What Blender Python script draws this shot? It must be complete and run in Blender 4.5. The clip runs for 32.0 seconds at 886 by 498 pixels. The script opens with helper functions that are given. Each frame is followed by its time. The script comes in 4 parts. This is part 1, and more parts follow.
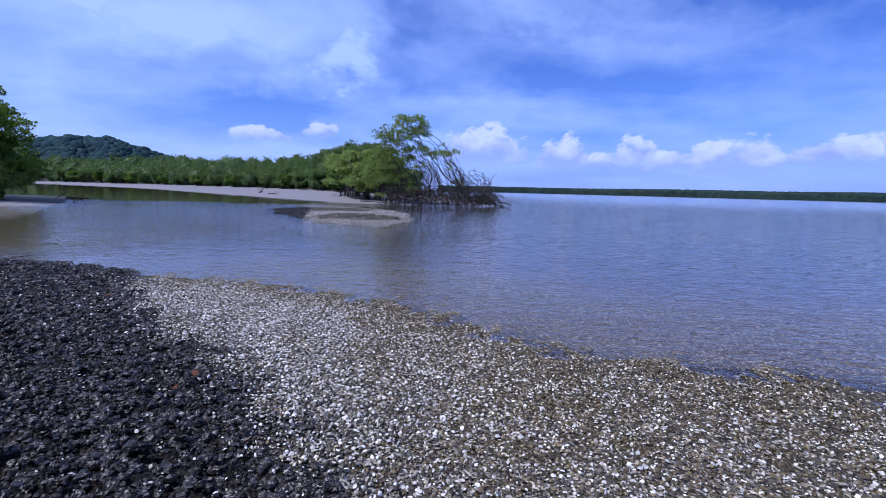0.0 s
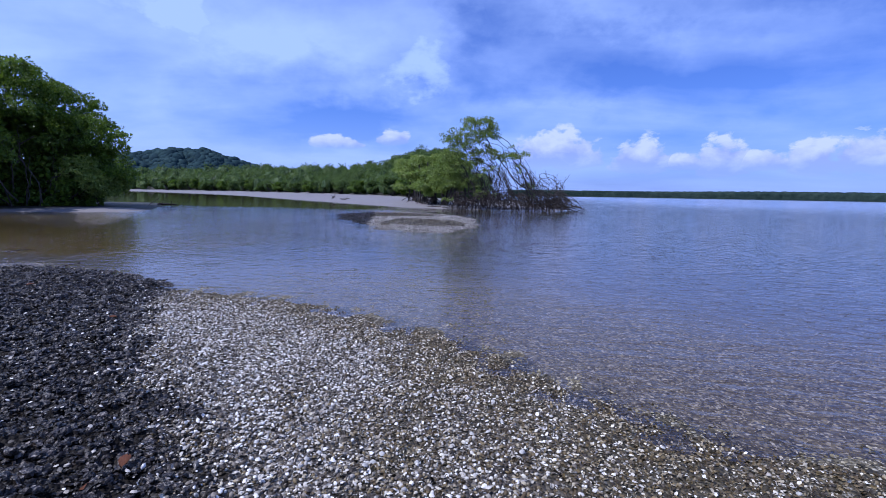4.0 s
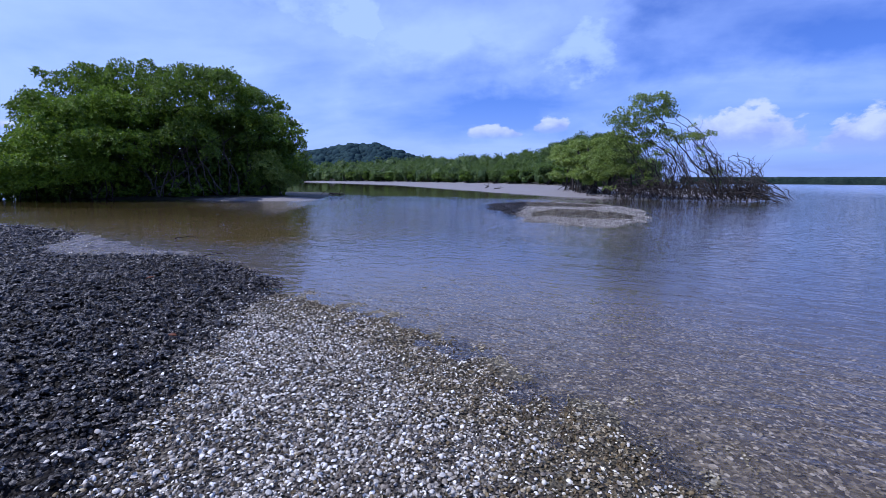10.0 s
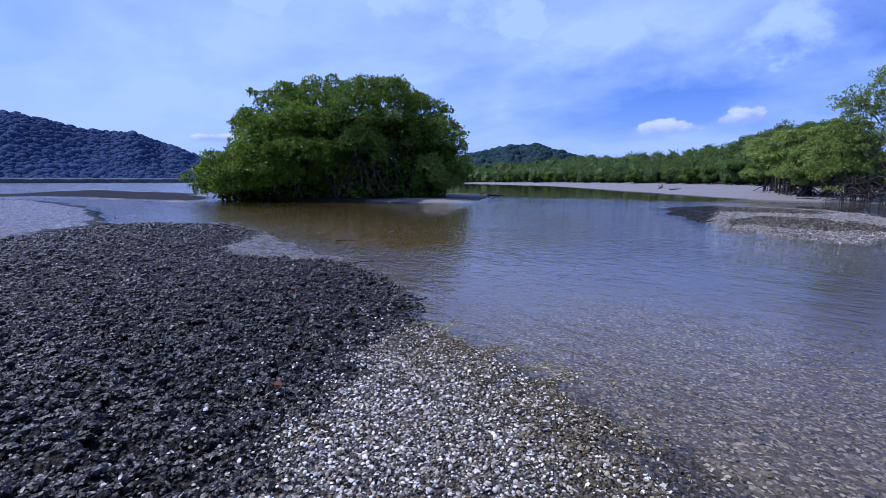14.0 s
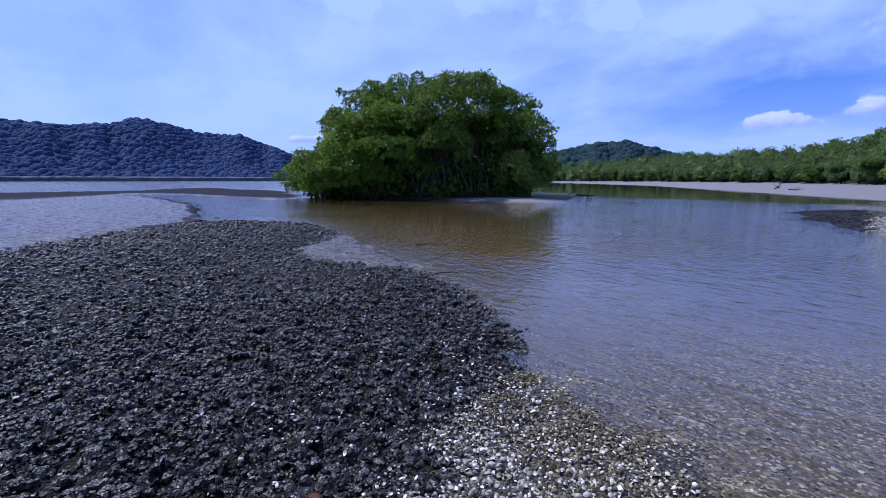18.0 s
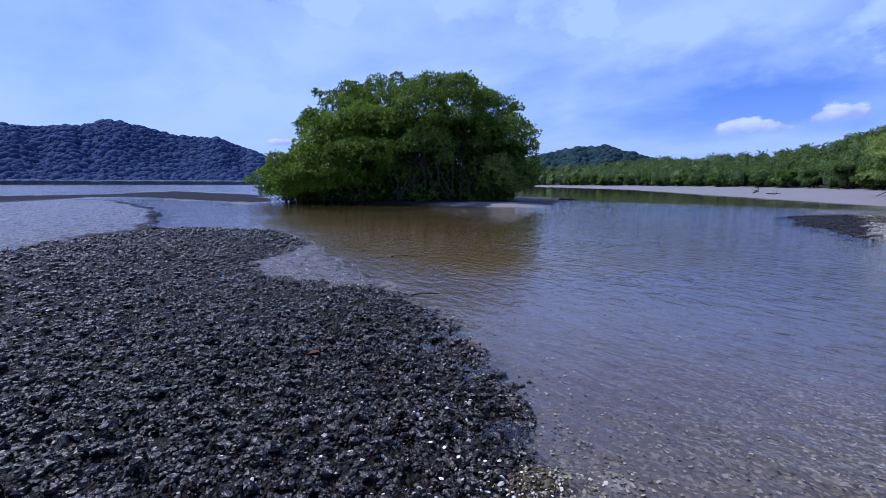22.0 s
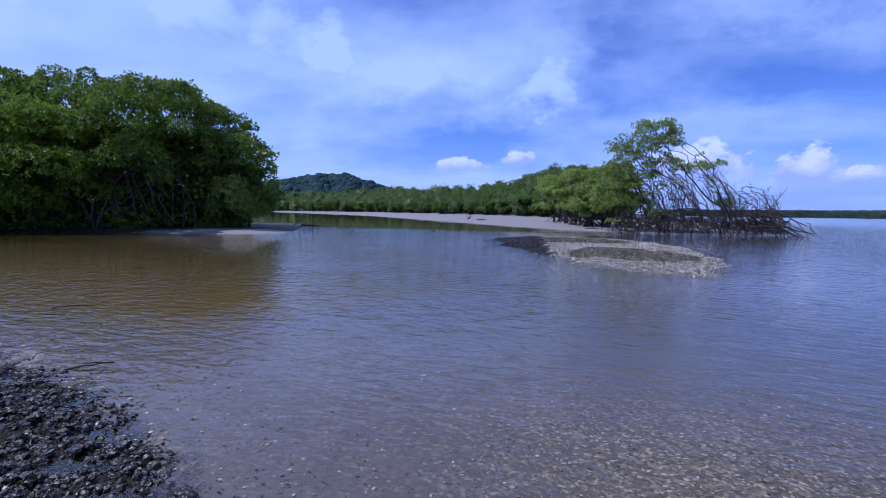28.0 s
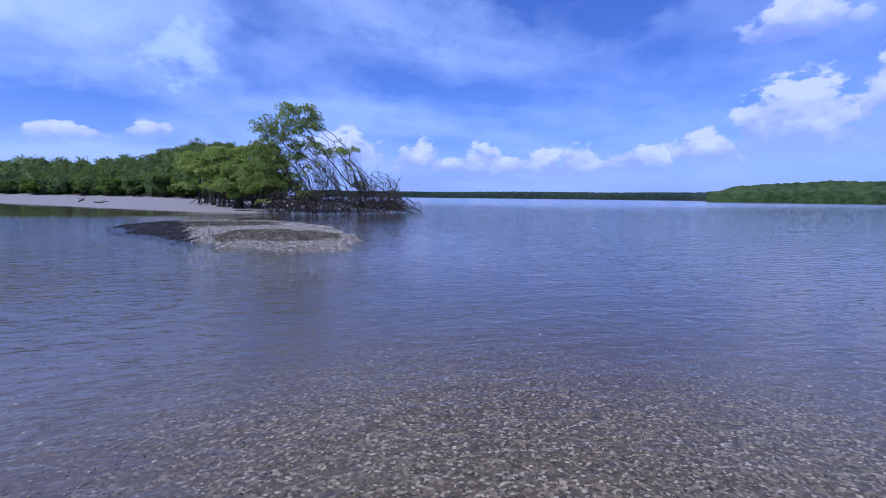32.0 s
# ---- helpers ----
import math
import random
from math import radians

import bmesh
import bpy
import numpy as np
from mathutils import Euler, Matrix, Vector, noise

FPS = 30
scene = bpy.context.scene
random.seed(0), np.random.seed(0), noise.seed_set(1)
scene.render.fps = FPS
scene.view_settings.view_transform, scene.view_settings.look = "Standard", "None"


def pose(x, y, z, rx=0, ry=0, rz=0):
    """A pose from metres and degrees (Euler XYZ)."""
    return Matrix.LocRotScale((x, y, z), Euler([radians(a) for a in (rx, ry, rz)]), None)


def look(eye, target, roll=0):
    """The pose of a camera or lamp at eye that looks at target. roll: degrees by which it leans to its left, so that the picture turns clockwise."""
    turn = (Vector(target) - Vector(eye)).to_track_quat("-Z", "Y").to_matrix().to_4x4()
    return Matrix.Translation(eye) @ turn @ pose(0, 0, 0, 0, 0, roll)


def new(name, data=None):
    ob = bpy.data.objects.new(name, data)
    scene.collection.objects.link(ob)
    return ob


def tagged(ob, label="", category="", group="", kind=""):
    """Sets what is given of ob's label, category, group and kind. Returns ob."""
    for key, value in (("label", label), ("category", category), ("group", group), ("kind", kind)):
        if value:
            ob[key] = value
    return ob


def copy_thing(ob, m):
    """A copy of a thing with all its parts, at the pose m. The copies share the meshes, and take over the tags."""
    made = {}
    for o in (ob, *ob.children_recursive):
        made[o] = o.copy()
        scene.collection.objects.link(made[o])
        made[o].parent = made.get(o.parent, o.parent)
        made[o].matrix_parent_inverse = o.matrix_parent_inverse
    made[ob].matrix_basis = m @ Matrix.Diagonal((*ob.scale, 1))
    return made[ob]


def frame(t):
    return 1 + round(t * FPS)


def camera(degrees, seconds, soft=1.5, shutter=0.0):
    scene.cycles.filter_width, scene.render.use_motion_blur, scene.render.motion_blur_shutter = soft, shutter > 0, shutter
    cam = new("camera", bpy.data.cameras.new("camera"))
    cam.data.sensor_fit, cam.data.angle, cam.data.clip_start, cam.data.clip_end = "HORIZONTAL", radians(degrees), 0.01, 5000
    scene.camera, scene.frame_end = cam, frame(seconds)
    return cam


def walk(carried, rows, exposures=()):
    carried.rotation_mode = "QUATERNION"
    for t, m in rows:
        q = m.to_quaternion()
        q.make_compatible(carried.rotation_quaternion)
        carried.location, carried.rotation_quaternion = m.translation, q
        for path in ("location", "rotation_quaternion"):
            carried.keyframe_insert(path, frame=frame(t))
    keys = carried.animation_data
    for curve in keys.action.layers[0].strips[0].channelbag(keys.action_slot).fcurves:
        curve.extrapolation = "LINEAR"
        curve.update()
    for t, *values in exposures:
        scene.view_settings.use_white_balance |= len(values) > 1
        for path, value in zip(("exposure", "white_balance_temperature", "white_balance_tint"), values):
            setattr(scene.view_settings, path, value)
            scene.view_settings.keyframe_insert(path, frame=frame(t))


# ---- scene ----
cam = camera(87.5, 32.0, soft=0.4)
METRES, EYE, TILT, LEAN, TURN = 9.615, 1.67, -1.85, 0.99, 0.0
ROWS = [
    (0.0, 0.0, 0.0, 0.0, 0.23, -5.43, -2.43),
    (0.5, 0.0055, 0.023, -0.0011, 0.68, -5.55, -2.44),
    (1.0, 0.0093, 0.0407, 0.0007, 1.11, -5.63, -2.44),
    (1.5, 0.0118, 0.0574, 0.0002, 1.62, -5.72, -2.39),
    (2.0, 0.0123, 0.0764, -0.0021, 2.34, -5.74, -2.37),
    (2.5, 0.0111, 0.1011, -0.0006, 3.73, -5.6, -2.32),
    (3.0, 0.0103, 0.1195, 0.0012, 5.61, -5.37, -2.28),
    (3.5, 0.0096, 0.1356, 0.0017, 7.39, -5.26, -2.25),
    (5.5, 0.0077, 0.213, 0.002, 11.93, -5.28, -2.08),
    (6.0, 0.0027, 0.2365, -0.0001, 13.28, -5.5, -2.06),
    (6.5, -0.0021, 0.2573, 0.0024, 15.0, -5.85, -2.05),
    (7.0, -0.0057, 0.2726, 0.0026, 16.69, -6.15, -2.03),
    (7.5, -0.0085, 0.2912, 0.0012, 18.44, -6.26, -2.03),
    (8.0, -0.0108, 0.3093, 0.0012, 19.85, -6.2, -2.02),
    (8.5, -0.0148, 0.322, 0.0021, 21.08, -6.33, -2.07),
    (9.0, -0.0214, 0.3367, 0.0011, 22.76, -6.72, -2.07),
    (9.5, -0.0319, 0.3577, -0.0011, 25.06, -7.02, -2.09),
    (10.0, -0.0412, 0.3767, 0.0011, 27.71, -7.21, -2.09),
    (10.5, -0.0514, 0.3927, 0.0016, 30.73, -7.55, -2.04),
    (11.0, -0.0627, 0.4115, -0.0007, 33.6, -7.9, -2.02),
    (11.5, -0.0754, 0.4342, 0.002, 36.1, -8.09, -2.0),
    (12.0, -0.0861, 0.4478, 0.0037, 38.28, -8.21, -1.99),
    (12.5, -0.0981, 0.4617, 0.0024, 40.41, -8.26, -1.98),
    (13.0, -0.1149, 0.4777, 0.001, 42.63, -8.11, -1.96),
    (13.5, -0.131, 0.4908, 0.0049, 44.72, -7.88, -1.96),
    (14.0, -0.144, 0.501, 0.0061, 46.97, -7.78, -1.94),
    (14.5, -0.1578, 0.5127, 0.0053, 48.94, -7.84, -1.97),
    (15.0, -0.1733, 0.5268, 0.0044, 50.48, -7.8, -2.02),
    (15.5, -0.1883, 0.5404, 0.0066, 51.8, -7.8, -2.05),
    (17.5, -0.2577, 0.5732, 0.0045, 56.42, -8.32, -2.06),
    (18.0, -0.2717, 0.5784, 0.0042, 56.96, -8.27, -2.08),
    (18.5, -0.2847, 0.5847, 0.0029, 57.2, -8.28, -2.11),
    (19.0, -0.3021, 0.5958, 0.0022, 57.11, -8.19, -2.13),
    (19.5, -0.3166, 0.6076, 0.0036, 56.73, -8.02, -2.16),
    (20.0, -0.3268, 0.6161, 0.0041, 56.14, -7.95, -2.12),
    (20.5, -0.3395, 0.6257, 0.0025, 55.44, -8.04, -2.15),
    (21.0, -0.3555, 0.6362, 0.0013, 55.04, -8.01, -2.12),
    (21.5, -0.371, 0.6473, 0.0039, 54.91, -7.85, -2.13),
    (22.0, -0.3797, 0.6561, 0.0044, 54.66, -7.72, -2.15),
    (22.5, -0.3886, 0.668, 0.0029, 53.81, -7.76, -2.14),
    (23.0, -0.3977, 0.6842, 0.0024, 52.2, -7.79, -2.18),
    (23.5, -0.4043, 0.6989, 0.0043, 49.84, -7.53, -2.21),
    (24.0, -0.4096, 0.7106, 0.0042, 46.52, -7.2, -2.24),
    (24.5, -0.4148, 0.7198, 0.0036, 42.84, -6.9, -2.24),
    (25.0, -0.4214, 0.7265, 0.0032, 39.41, -6.52, -2.28),
    (25.5, -0.4304, 0.7327, 0.0045, 35.91, -5.93, -2.33),
    (26.0, -0.4367, 0.7388, 0.0027, 32.66, -5.27, -2.35),
    (26.5, -0.4379, 0.7436, 0.0025, 29.98, -4.69, -2.38),
    (28.5, -0.4293, 0.7508, 0.005, 21.84, -2.89, -2.31),
    (29.0, -0.4269, 0.7539, 0.0054, 19.38, -2.54, -2.23),
    (29.5, -0.4264, 0.7543, 0.0056, 16.1, -2.57, -2.16),
    (30.0, -0.4249, 0.7566, 0.0055, 12.18, -2.99, -2.02),
    (30.5, -0.4254, 0.7572, 0.0058, 6.92, -3.31, -1.9),
    (31.0, -0.4265, 0.7532, 0.0075, 0.4, -3.44, -1.63),
    (31.5, -0.4234, 0.7501, 0.0073, -7.94, -3.78, -1.39),
    (32.0, -0.4013, 0.7345, 0.0087, -16.99, -4.4, -1.06),
]
walk(cam, [(t, pose(0, 0, EYE, TILT, LEAN, TURN) @ pose(METRES * x, METRES * y, METRES * z, 90 + pitch, roll, yaw)) for t, x, y, z, yaw, pitch, roll in ROWS],
     exposures=((0.0, -0.05, 5450, 20), (32.0, -0.05, 5450, 20)))

# ---- light ----
SUN_AZ, SUN_EL = 122.0, 58.0          # degrees to the left of +y, above the horizon


def toward(az, el):
    a, e = radians(az), radians(el)
    return Vector((-math.sin(a) * math.cos(e), math.cos(a) * math.cos(e), math.sin(e)))


sun = new("sun", bpy.data.lights.new("sun", "SUN"))
sun.data.energy, sun.data.angle, sun.data.color = 4.8, radians(0.6), (1.0, 0.96, 0.90)
sun.matrix_world = look((0, 0, 60), Vector((0, 0, 60)) - toward(SUN_AZ, SUN_EL))


class Nodes:
    """A node tree with short calls: n("Type", {input: value or socket}, attribute=value) returns the first output."""

    def __init__(self, tree):
        self.tree = tree
        tree.nodes.clear()

    def node(self, kind, inputs=None, **attributes):
        nd = self.tree.nodes.new("ShaderNode" + kind)
        for k, v in attributes.items():
            if k == "operation":
                nd.operation = v
            elif k == "data_type":
                nd.data_type = v
            elif k == "blend_type":
                nd.blend_type = v
            elif k == "attribute_name":
                nd.attribute_name = v
            elif k == "feature":
                nd.feature = v
            elif k == "sky_type":
                nd.sky_type = v
            elif k == "invert":
                nd.invert = v
        for k, v in (inputs or {}).items():
            if isinstance(v, bpy.types.NodeSocket):
                self.tree.links.new(v, nd.inputs[k])
            else:
                nd.inputs[k].default_value = v
        return nd

    def __call__(self, kind, inputs=None, out=0, **attributes):
        outs = self.node(kind, inputs, **attributes).outputs
        return outs[out] if len(outs) else None

    def math(self, op, a, b=0.0, c=0.0):
        return self("Math", {0: a, 1: b, 2: c}, operation=op)

    def vec(self, op, a, b=(0, 0, 0)):
        return self("VectorMath", {0: a, 1: b}, operation=op)

    def mix(self, f, a, b):
        """A mix of two colours."""
        nd = self.tree.nodes.new("ShaderNodeMix")
        nd.data_type = "RGBA"
        for k, v in ((0, f), (6, a), (7, b)):
            if isinstance(v, bpy.types.NodeSocket):
                self.tree.links.new(v, nd.inputs[k])
            else:
                nd.inputs[k].default_value = (*v, 1) if k > 0 and len(v) == 3 else v
        return nd.outputs[2]

    def ramp(self, f, stops):
        nd = self.tree.nodes.new("ShaderNodeValToRGB")
        self.tree.links.new(f, nd.inputs[0])
        r = nd.color_ramp
        while len(r.elements) < len(stops):
            r.elements.new(0.5)
        for e, (p, c) in zip(r.elements, stops):
            e.position, e.color = p, (*c, 1) if len(c) == 3 else c
        return nd.outputs[0]

    def step(self, v, lo, hi):
        return self("MapRange", {0: v, 1: lo, 2: hi, 3: 0.0, 4: 1.0})

    def noise(self, where, scale, detail=4.0, rough=0.55, distortion=0.0):
        return self("TexNoise", {"Vector": where, "Scale": scale, "Detail": detail, "Roughness": rough, "Distortion": distortion})


def sky():
    world = bpy.data.worlds.new("sky")
    scene.world = world
    world.use_nodes = True
    n = Nodes(world.node_tree)
    way = n("TexCoord", out=0)
    air = n.node("TexSky", sky_type="NISHITA")
    air.sun_disc, air.sun_elevation, air.sun_rotation = False, radians(SUN_EL), radians(-SUN_AZ)
    air.air_density, air.dust_density, air.ozone_density = 1.0, 0.6, 2.5
    sep = n.node("SeparateXYZ", {0: way})
    x, y, z = sep.outputs
    # high thin cloud, laid on a flat layer far above
    up = n.math("ADD", n.math("MAXIMUM", z, 0.0), 0.16)
    flat = n("CombineXYZ", {0: n.math("DIVIDE", x, up), 1: n.math("DIVIDE", y, up), 2: 0.0})
    turned = n("Mapping", {"Vector": flat, "Rotation": (0, 0, radians(-48)), "Scale": (0.62, 1.0, 1.0)})
    veil = n.noise(turned, 1.3, 7.0, 0.52, 0.35)
    broad = n.noise(flat, 0.6, 4.0, 0.5, 0.5)
    left = n.math("MULTIPLY", x, -0.12)
    cover = n.math("ADD", n.math("ADD", n.math("MULTIPLY", veil, 0.8), n.math("MULTIPLY", broad, 0.7)), left)
    az = n.math("ARCTAN2", n.math("MULTIPLY", x, -1.0), y)
    el = n.math("ARCSINE", z)
    sheet = n("CombineXYZ", {0: n.math("MULTIPLY", az, 1.0), 1: n.math("MULTIPLY", el, 1.5), 2: 0.0})
    puff = n.noise(sheet, 17.0, 6.0, 0.55, 0.2)
    fine = n.noise(sheet, 40.0, 5.0, 0.6)

    def offsets(a, e, w, h, ragged=0.0):
        u, v = az, el
        if ragged:
            u = n.math("ADD", az, n.math("MULTIPLY", n.math("SUBTRACT", stray_a, 0.5), ragged))
            v = n.math("ADD", el, n.math("MULTIPLY", n.math("SUBTRACT", stray_b, 0.5), ragged * 0.7))
        dx = n.math("DIVIDE", n.math("SUBTRACT", u, radians(a)), radians(w))
        return dx, n.math("DIVIDE", n.math("SUBTRACT", v, radians(e)), radians(h))
    stray_a = n.noise(sheet, 7.0, 5.0, 0.6)
    stray_b = n.noise(n.vec("ADD", sheet, (3.7, 1.9, 0.0)), 7.0, 5.0, 0.6)
    # blue gaps and brighter fleece in the thin cloud: azimuth, elevation, half width, half height in degrees, amount
    for a, e, w, h, s in ((-4, 16, 9, 4, -0.30), (-28, 25, 14, 5, -0.30), (13, 8.5, 9, 2.0, -0.16), (27, 10, 8, 3.5, -0.26), (73, 22, 4, 2, -0.25), (3, 22, 5, 3, -0.15), (-20, 12, 8, 2.5, -0.12),
                          (69, 20, 3.2, 2, 0.26), (50, 20.5, 3, 2.2, 0.22), (43, 20, 2, 1.6, 0.2), (12, 13.8, 2.2, 1.8, 0.30), (37.5, 18.5, 2.0, 1.8, 0.26), (20, 18, 9, 5, 0.10), (-12, 20, 9, 2.2, 0.16), (34, 14, 10, 5, 0.10)):
        dx, dy = offsets(a, e, w, h, 0.28)
        r2 = n.math("ADD", n.math("MULTIPLY", dx, dx), n.math("MULTIPLY", dy, dy))
        cover = n.math("ADD", cover, n.math("MULTIPLY", n.math("MAXIMUM", n.math("SUBTRACT", 1.0, n.math("MULTIPLY", r2, 0.35)), 0.0), s * 0.8))
    cover = n.math("ADD", cover, n.math("MULTIPLY", n.math("SUBTRACT", puff, 0.5), 0.12))
    veil_mask = n.math("MULTIPLY", n.step(cover, 0.50, 0.98), 0.92)
    # cumulus in a low belt: azimuth, elevation of the base, half width, height in degrees
    total = lift = None
    for a, e, w, h in ((21.5, 5.6, 3.2, 1.1), (14.7, 6.2, 2.1, 1.4), (-4.4, 4.2, 5.6, 3.3), (-14.0, 3.6, 3.4, 2.9), (-18.4, 3.5, 2.2, 1.6), (-21.8, 3.3, 2.9, 3.2), (-25.2, 3.4, 2.8, 1.7), (-29.4, 3.3, 2.4, 2.8), (-33.0, 3.4, 3.0, 2.8),
                       (-39.5, 3.8, 4.0, 2.2), (-46.0, 4.6, 3.6, 2.8), (-53.5, 6.0, 6.0, 5.6), (-64.0, 6.5, 7.0, 8.0), (-53.0, 16.0, 4.5, 2.6), (-79.0, 5.0, 9.0, 6.0), (48.0, 6.4, 3.4, 0.9), (72, 4.6, 3.5, 0.7)):
        dx, dy = offsets(a, e - 0.2, w * 1.1, h * 1.25)
        side = n.math("MAXIMUM", dy, n.math("MULTIPLY", dy, -3.2))
        m = n.math("SUBTRACT", n.math("SUBTRACT", 1.0, n.math("MULTIPLY", dx, dx)), n.math("MULTIPLY", side, side))
        if total is None:
            total, lift = m, dy
        else:
            more = n.math("GREATER_THAN", m, total)
            lift = n.math("ADD", lift, n.math("MULTIPLY", more, n.math("SUBTRACT", dy, lift)))
            total = n.math("MAXIMUM", total, m)
    body = n.math("ADD", total, n.math("ADD", n.math("MULTIPLY", n.math("SUBTRACT", puff, 0.5), 2.7), n.math("MULTIPLY", n.math("SUBTRACT", fine, 0.5), 1.0)))
    cum_mask = n.math("MULTIPLY", n.math("MULTIPLY", n.step(body, 0.16, 0.46), n.step(total, -0.45, 0.1)), n.math("MULTIPLY", n.step(lift, -0.45, 0.3), 0.9))
    # tops are bright, flat undersides lilac grey
    lit = n.step(n.math("ADD", lift, n.math("MULTIPLY", n.math("SUBTRACT", puff, 0.5), 2.4)), 0.0, 0.75)
    cum_colour = n.mix(lit, (3.7, 4.6, 8.9), (6.8, 7.6, 10.7))
    blue = n.mix(1.0, air.outputs[0], (1, 1, 1))
    mul = blue.node
    mul.blend_type = "MULTIPLY"
    mul.inputs[7].default_value = (0.62, 0.80, 1.42, 1)
    veiled = n.mix(veil_mask, blue, (5.0, 6.7, 10.9))
    low = n.math("MULTIPLY", n.math("SUBTRACT", 1.0, n.step(el, 0.0, 0.16)), 0.45)
    hazed = n.mix(low, veiled, n.mix(n.step(x, 0.2, -0.7), (2.5, 3.8, 9.4), (4.3, 5.6, 10.2)))
    final = n.mix(cum_mask, hazed, cum_colour)
    bg = n("Background", {"Color": final, "Strength": 0.1})
    n("OutputWorld", {"Surface": bg})


sky()


# ---- materials ----
def material(name):
    m = bpy.data.materials.new(name)
    m.use_nodes = True
    return m, Nodes(m.node_tree)


def finish(n, shader):
    n("OutputMaterial", {"Surface": shader})


def principled(n, colour, rough=0.7, normal=None, spec=0.5, extra=None):
    ins = {"Base Color": colour if isinstance(colour, bpy.types.NodeSocket) else (*colour, 1), "Roughness": rough, "Specular IOR Level": spec}
    if normal:
        ins["Normal"] = normal
    ins.update(extra or {})
    return n("BsdfPrincipled", ins)


def bump(n, height, strength, distance):
    return n("Bump", {"Strength": strength, "Distance": distance, "Height": height})


def ground_material():
    m, n = material("ground")
    p = n("TexCoord", out=3)

    def zone(which):
        return n("Attribute", out=2, attribute_name=which)
    wob = n.math("MULTIPLY", n.math("SUBTRACT", n.noise(p, 2.6, 5, 0.6), 0.5), 1.1)

    def edge(which):
        return n.step(n.math("ADD", zone(which), wob), 0.38, 0.62)
    big, mid, small = n.noise(p, 0.22, 4), n.noise(p, 3.0, 5, 0.6), n.noise(p, 38.0, 4, 0.65)
    cells = n("TexVoronoi", {"Vector": p, "Scale": 42.0, "Randomness": 1.0}, out=1)
    celld = n("TexVoronoi", {"Vector": p, "Scale": 42.0, "Randomness": 1.0}, out=0)
    cellv = n("SeparateColor", {0: cells}, out=0)
    silt = n.mix(small, n.mix(mid, (0.066, 0.061, 0.064), (0.112, 0.105, 0.108)), (0.138, 0.130, 0.134))
    brown = n.mix(mid, (0.098, 0.066, 0.008), (0.155, 0.106, 0.016))
    bed = n.mix(edge("ooze"), silt, brown)
    mud = n.mix(n.step(small, 0.3, 0.75), n.mix(n.step(mid, 0.35, 0.65), (0.036, 0.032, 0.041), (0.115, 0.107, 0.130)), (0.165, 0.155, 0.178))
    sand = n.mix(small, n.mix(big, (0.125, 0.114, 0.110), (0.20, 0.184, 0.178)), (0.195, 0.178, 0.17))
    # white shell ground, darkened in its colour for the shade in the gaps
    white = n.ramp(cellv, [(0.0, (0.016, 0.012, 0.008)), (0.4, (0.046, 0.036, 0.025)), (0.8, (0.15, 0.132, 0.104)), (1.0, (0.38, 0.35, 0.30))])
    olive = n.ramp(cellv, [(0.0, (0.0216, 0.0173, 0.0072)), (0.55, (0.054, 0.0418, 0.0187)), (0.88, (0.1152, 0.0972, 0.0576)), (1.0, (0.3024, 0.2808, 0.2304))])
    sunk = n.ramp(cellv, [(0.0, (0.055, 0.043, 0.023)), (0.6, (0.14, 0.115, 0.066)), (0.9, (0.28, 0.24, 0.155)), (1.0, (0.5, 0.45, 0.33))])
    # oyster ground, coloured near black to deepen the shadow between pieces
    dark = n.ramp(cellv, [(0.0, (0.003, 0.002, 0.0015)), (0.6, (0.009, 0.007, 0.005)), (0.93, (0.022, 0.018, 0.014)), (1.0, (0.09, 0.082, 0.075))])
    c = n.mix(edge("mud"), bed, mud)
    c = n.mix(edge("sand"), c, sand)
    # dark mud and woods floor; the great mangrove's shade is put into it
    c = n.mix(edge("litter"), c, n.mix(mid, (0.012, 0.014, 0.006), (0.03, 0.028, 0.014)))
    c = n.mix(edge("bar"), c, n.mix(mid, (0.018, 0.018, 0.022), (0.036, 0.036, 0.042)))
    c = n.mix(n.step(n.math("ADD", zone("sunk"), n.math("MULTIPLY", wob, 0.6)), 0.1, 0.9), c, sunk)
    c = n.mix(edge("dark"), c, dark)
    c = n.mix(edge("white"), c, n.mix(edge("olive"), white, olive))
    shells = n.math("MAXIMUM", edge("dark"), edge("white"))
    rough = n.math("SUBTRACT", 0.75, n.math("MULTIPLY", edge("mud"), n.math("ADD", 0.32, n.math("MULTIPLY", n.step(mid, 0.42, 0.58), 0.25))))
    rough = n.math("SUBTRACT", rough, n.math("MULTIPLY", edge("dark"), n.math("MULTIPLY", n.step(mid, 0.5, 0.62), 0.5)))
    gleam = n.math("SUBTRACT", n.math("SUBTRACT", 0.45, n.math("MULTIPLY", edge("bar"), 0.44)), n.math("MULTIPLY", edge("dark"), 0.30))
    shape = n.math("ADD", n.math("MULTIPLY", n.math("SUBTRACT", 1.0, celld), n.math("MULTIPLY", shells, 0.03)),
                   n.math("ADD", n.math("MULTIPLY", mid, n.math("ADD", 0.05, n.math("MULTIPLY", edge("mud"), 0.20))), n.math("ADD", n.math("MULTIPLY", small, 0.006), n.math("MULTIPLY", n.math("MULTIPLY", n.noise(p, 6.0, 4, 0.65), edge("mud")), 0.15))))
    finish(n, principled(n, c, rough, bump(n, shape, 0.9, 1.0), gleam))
    return m


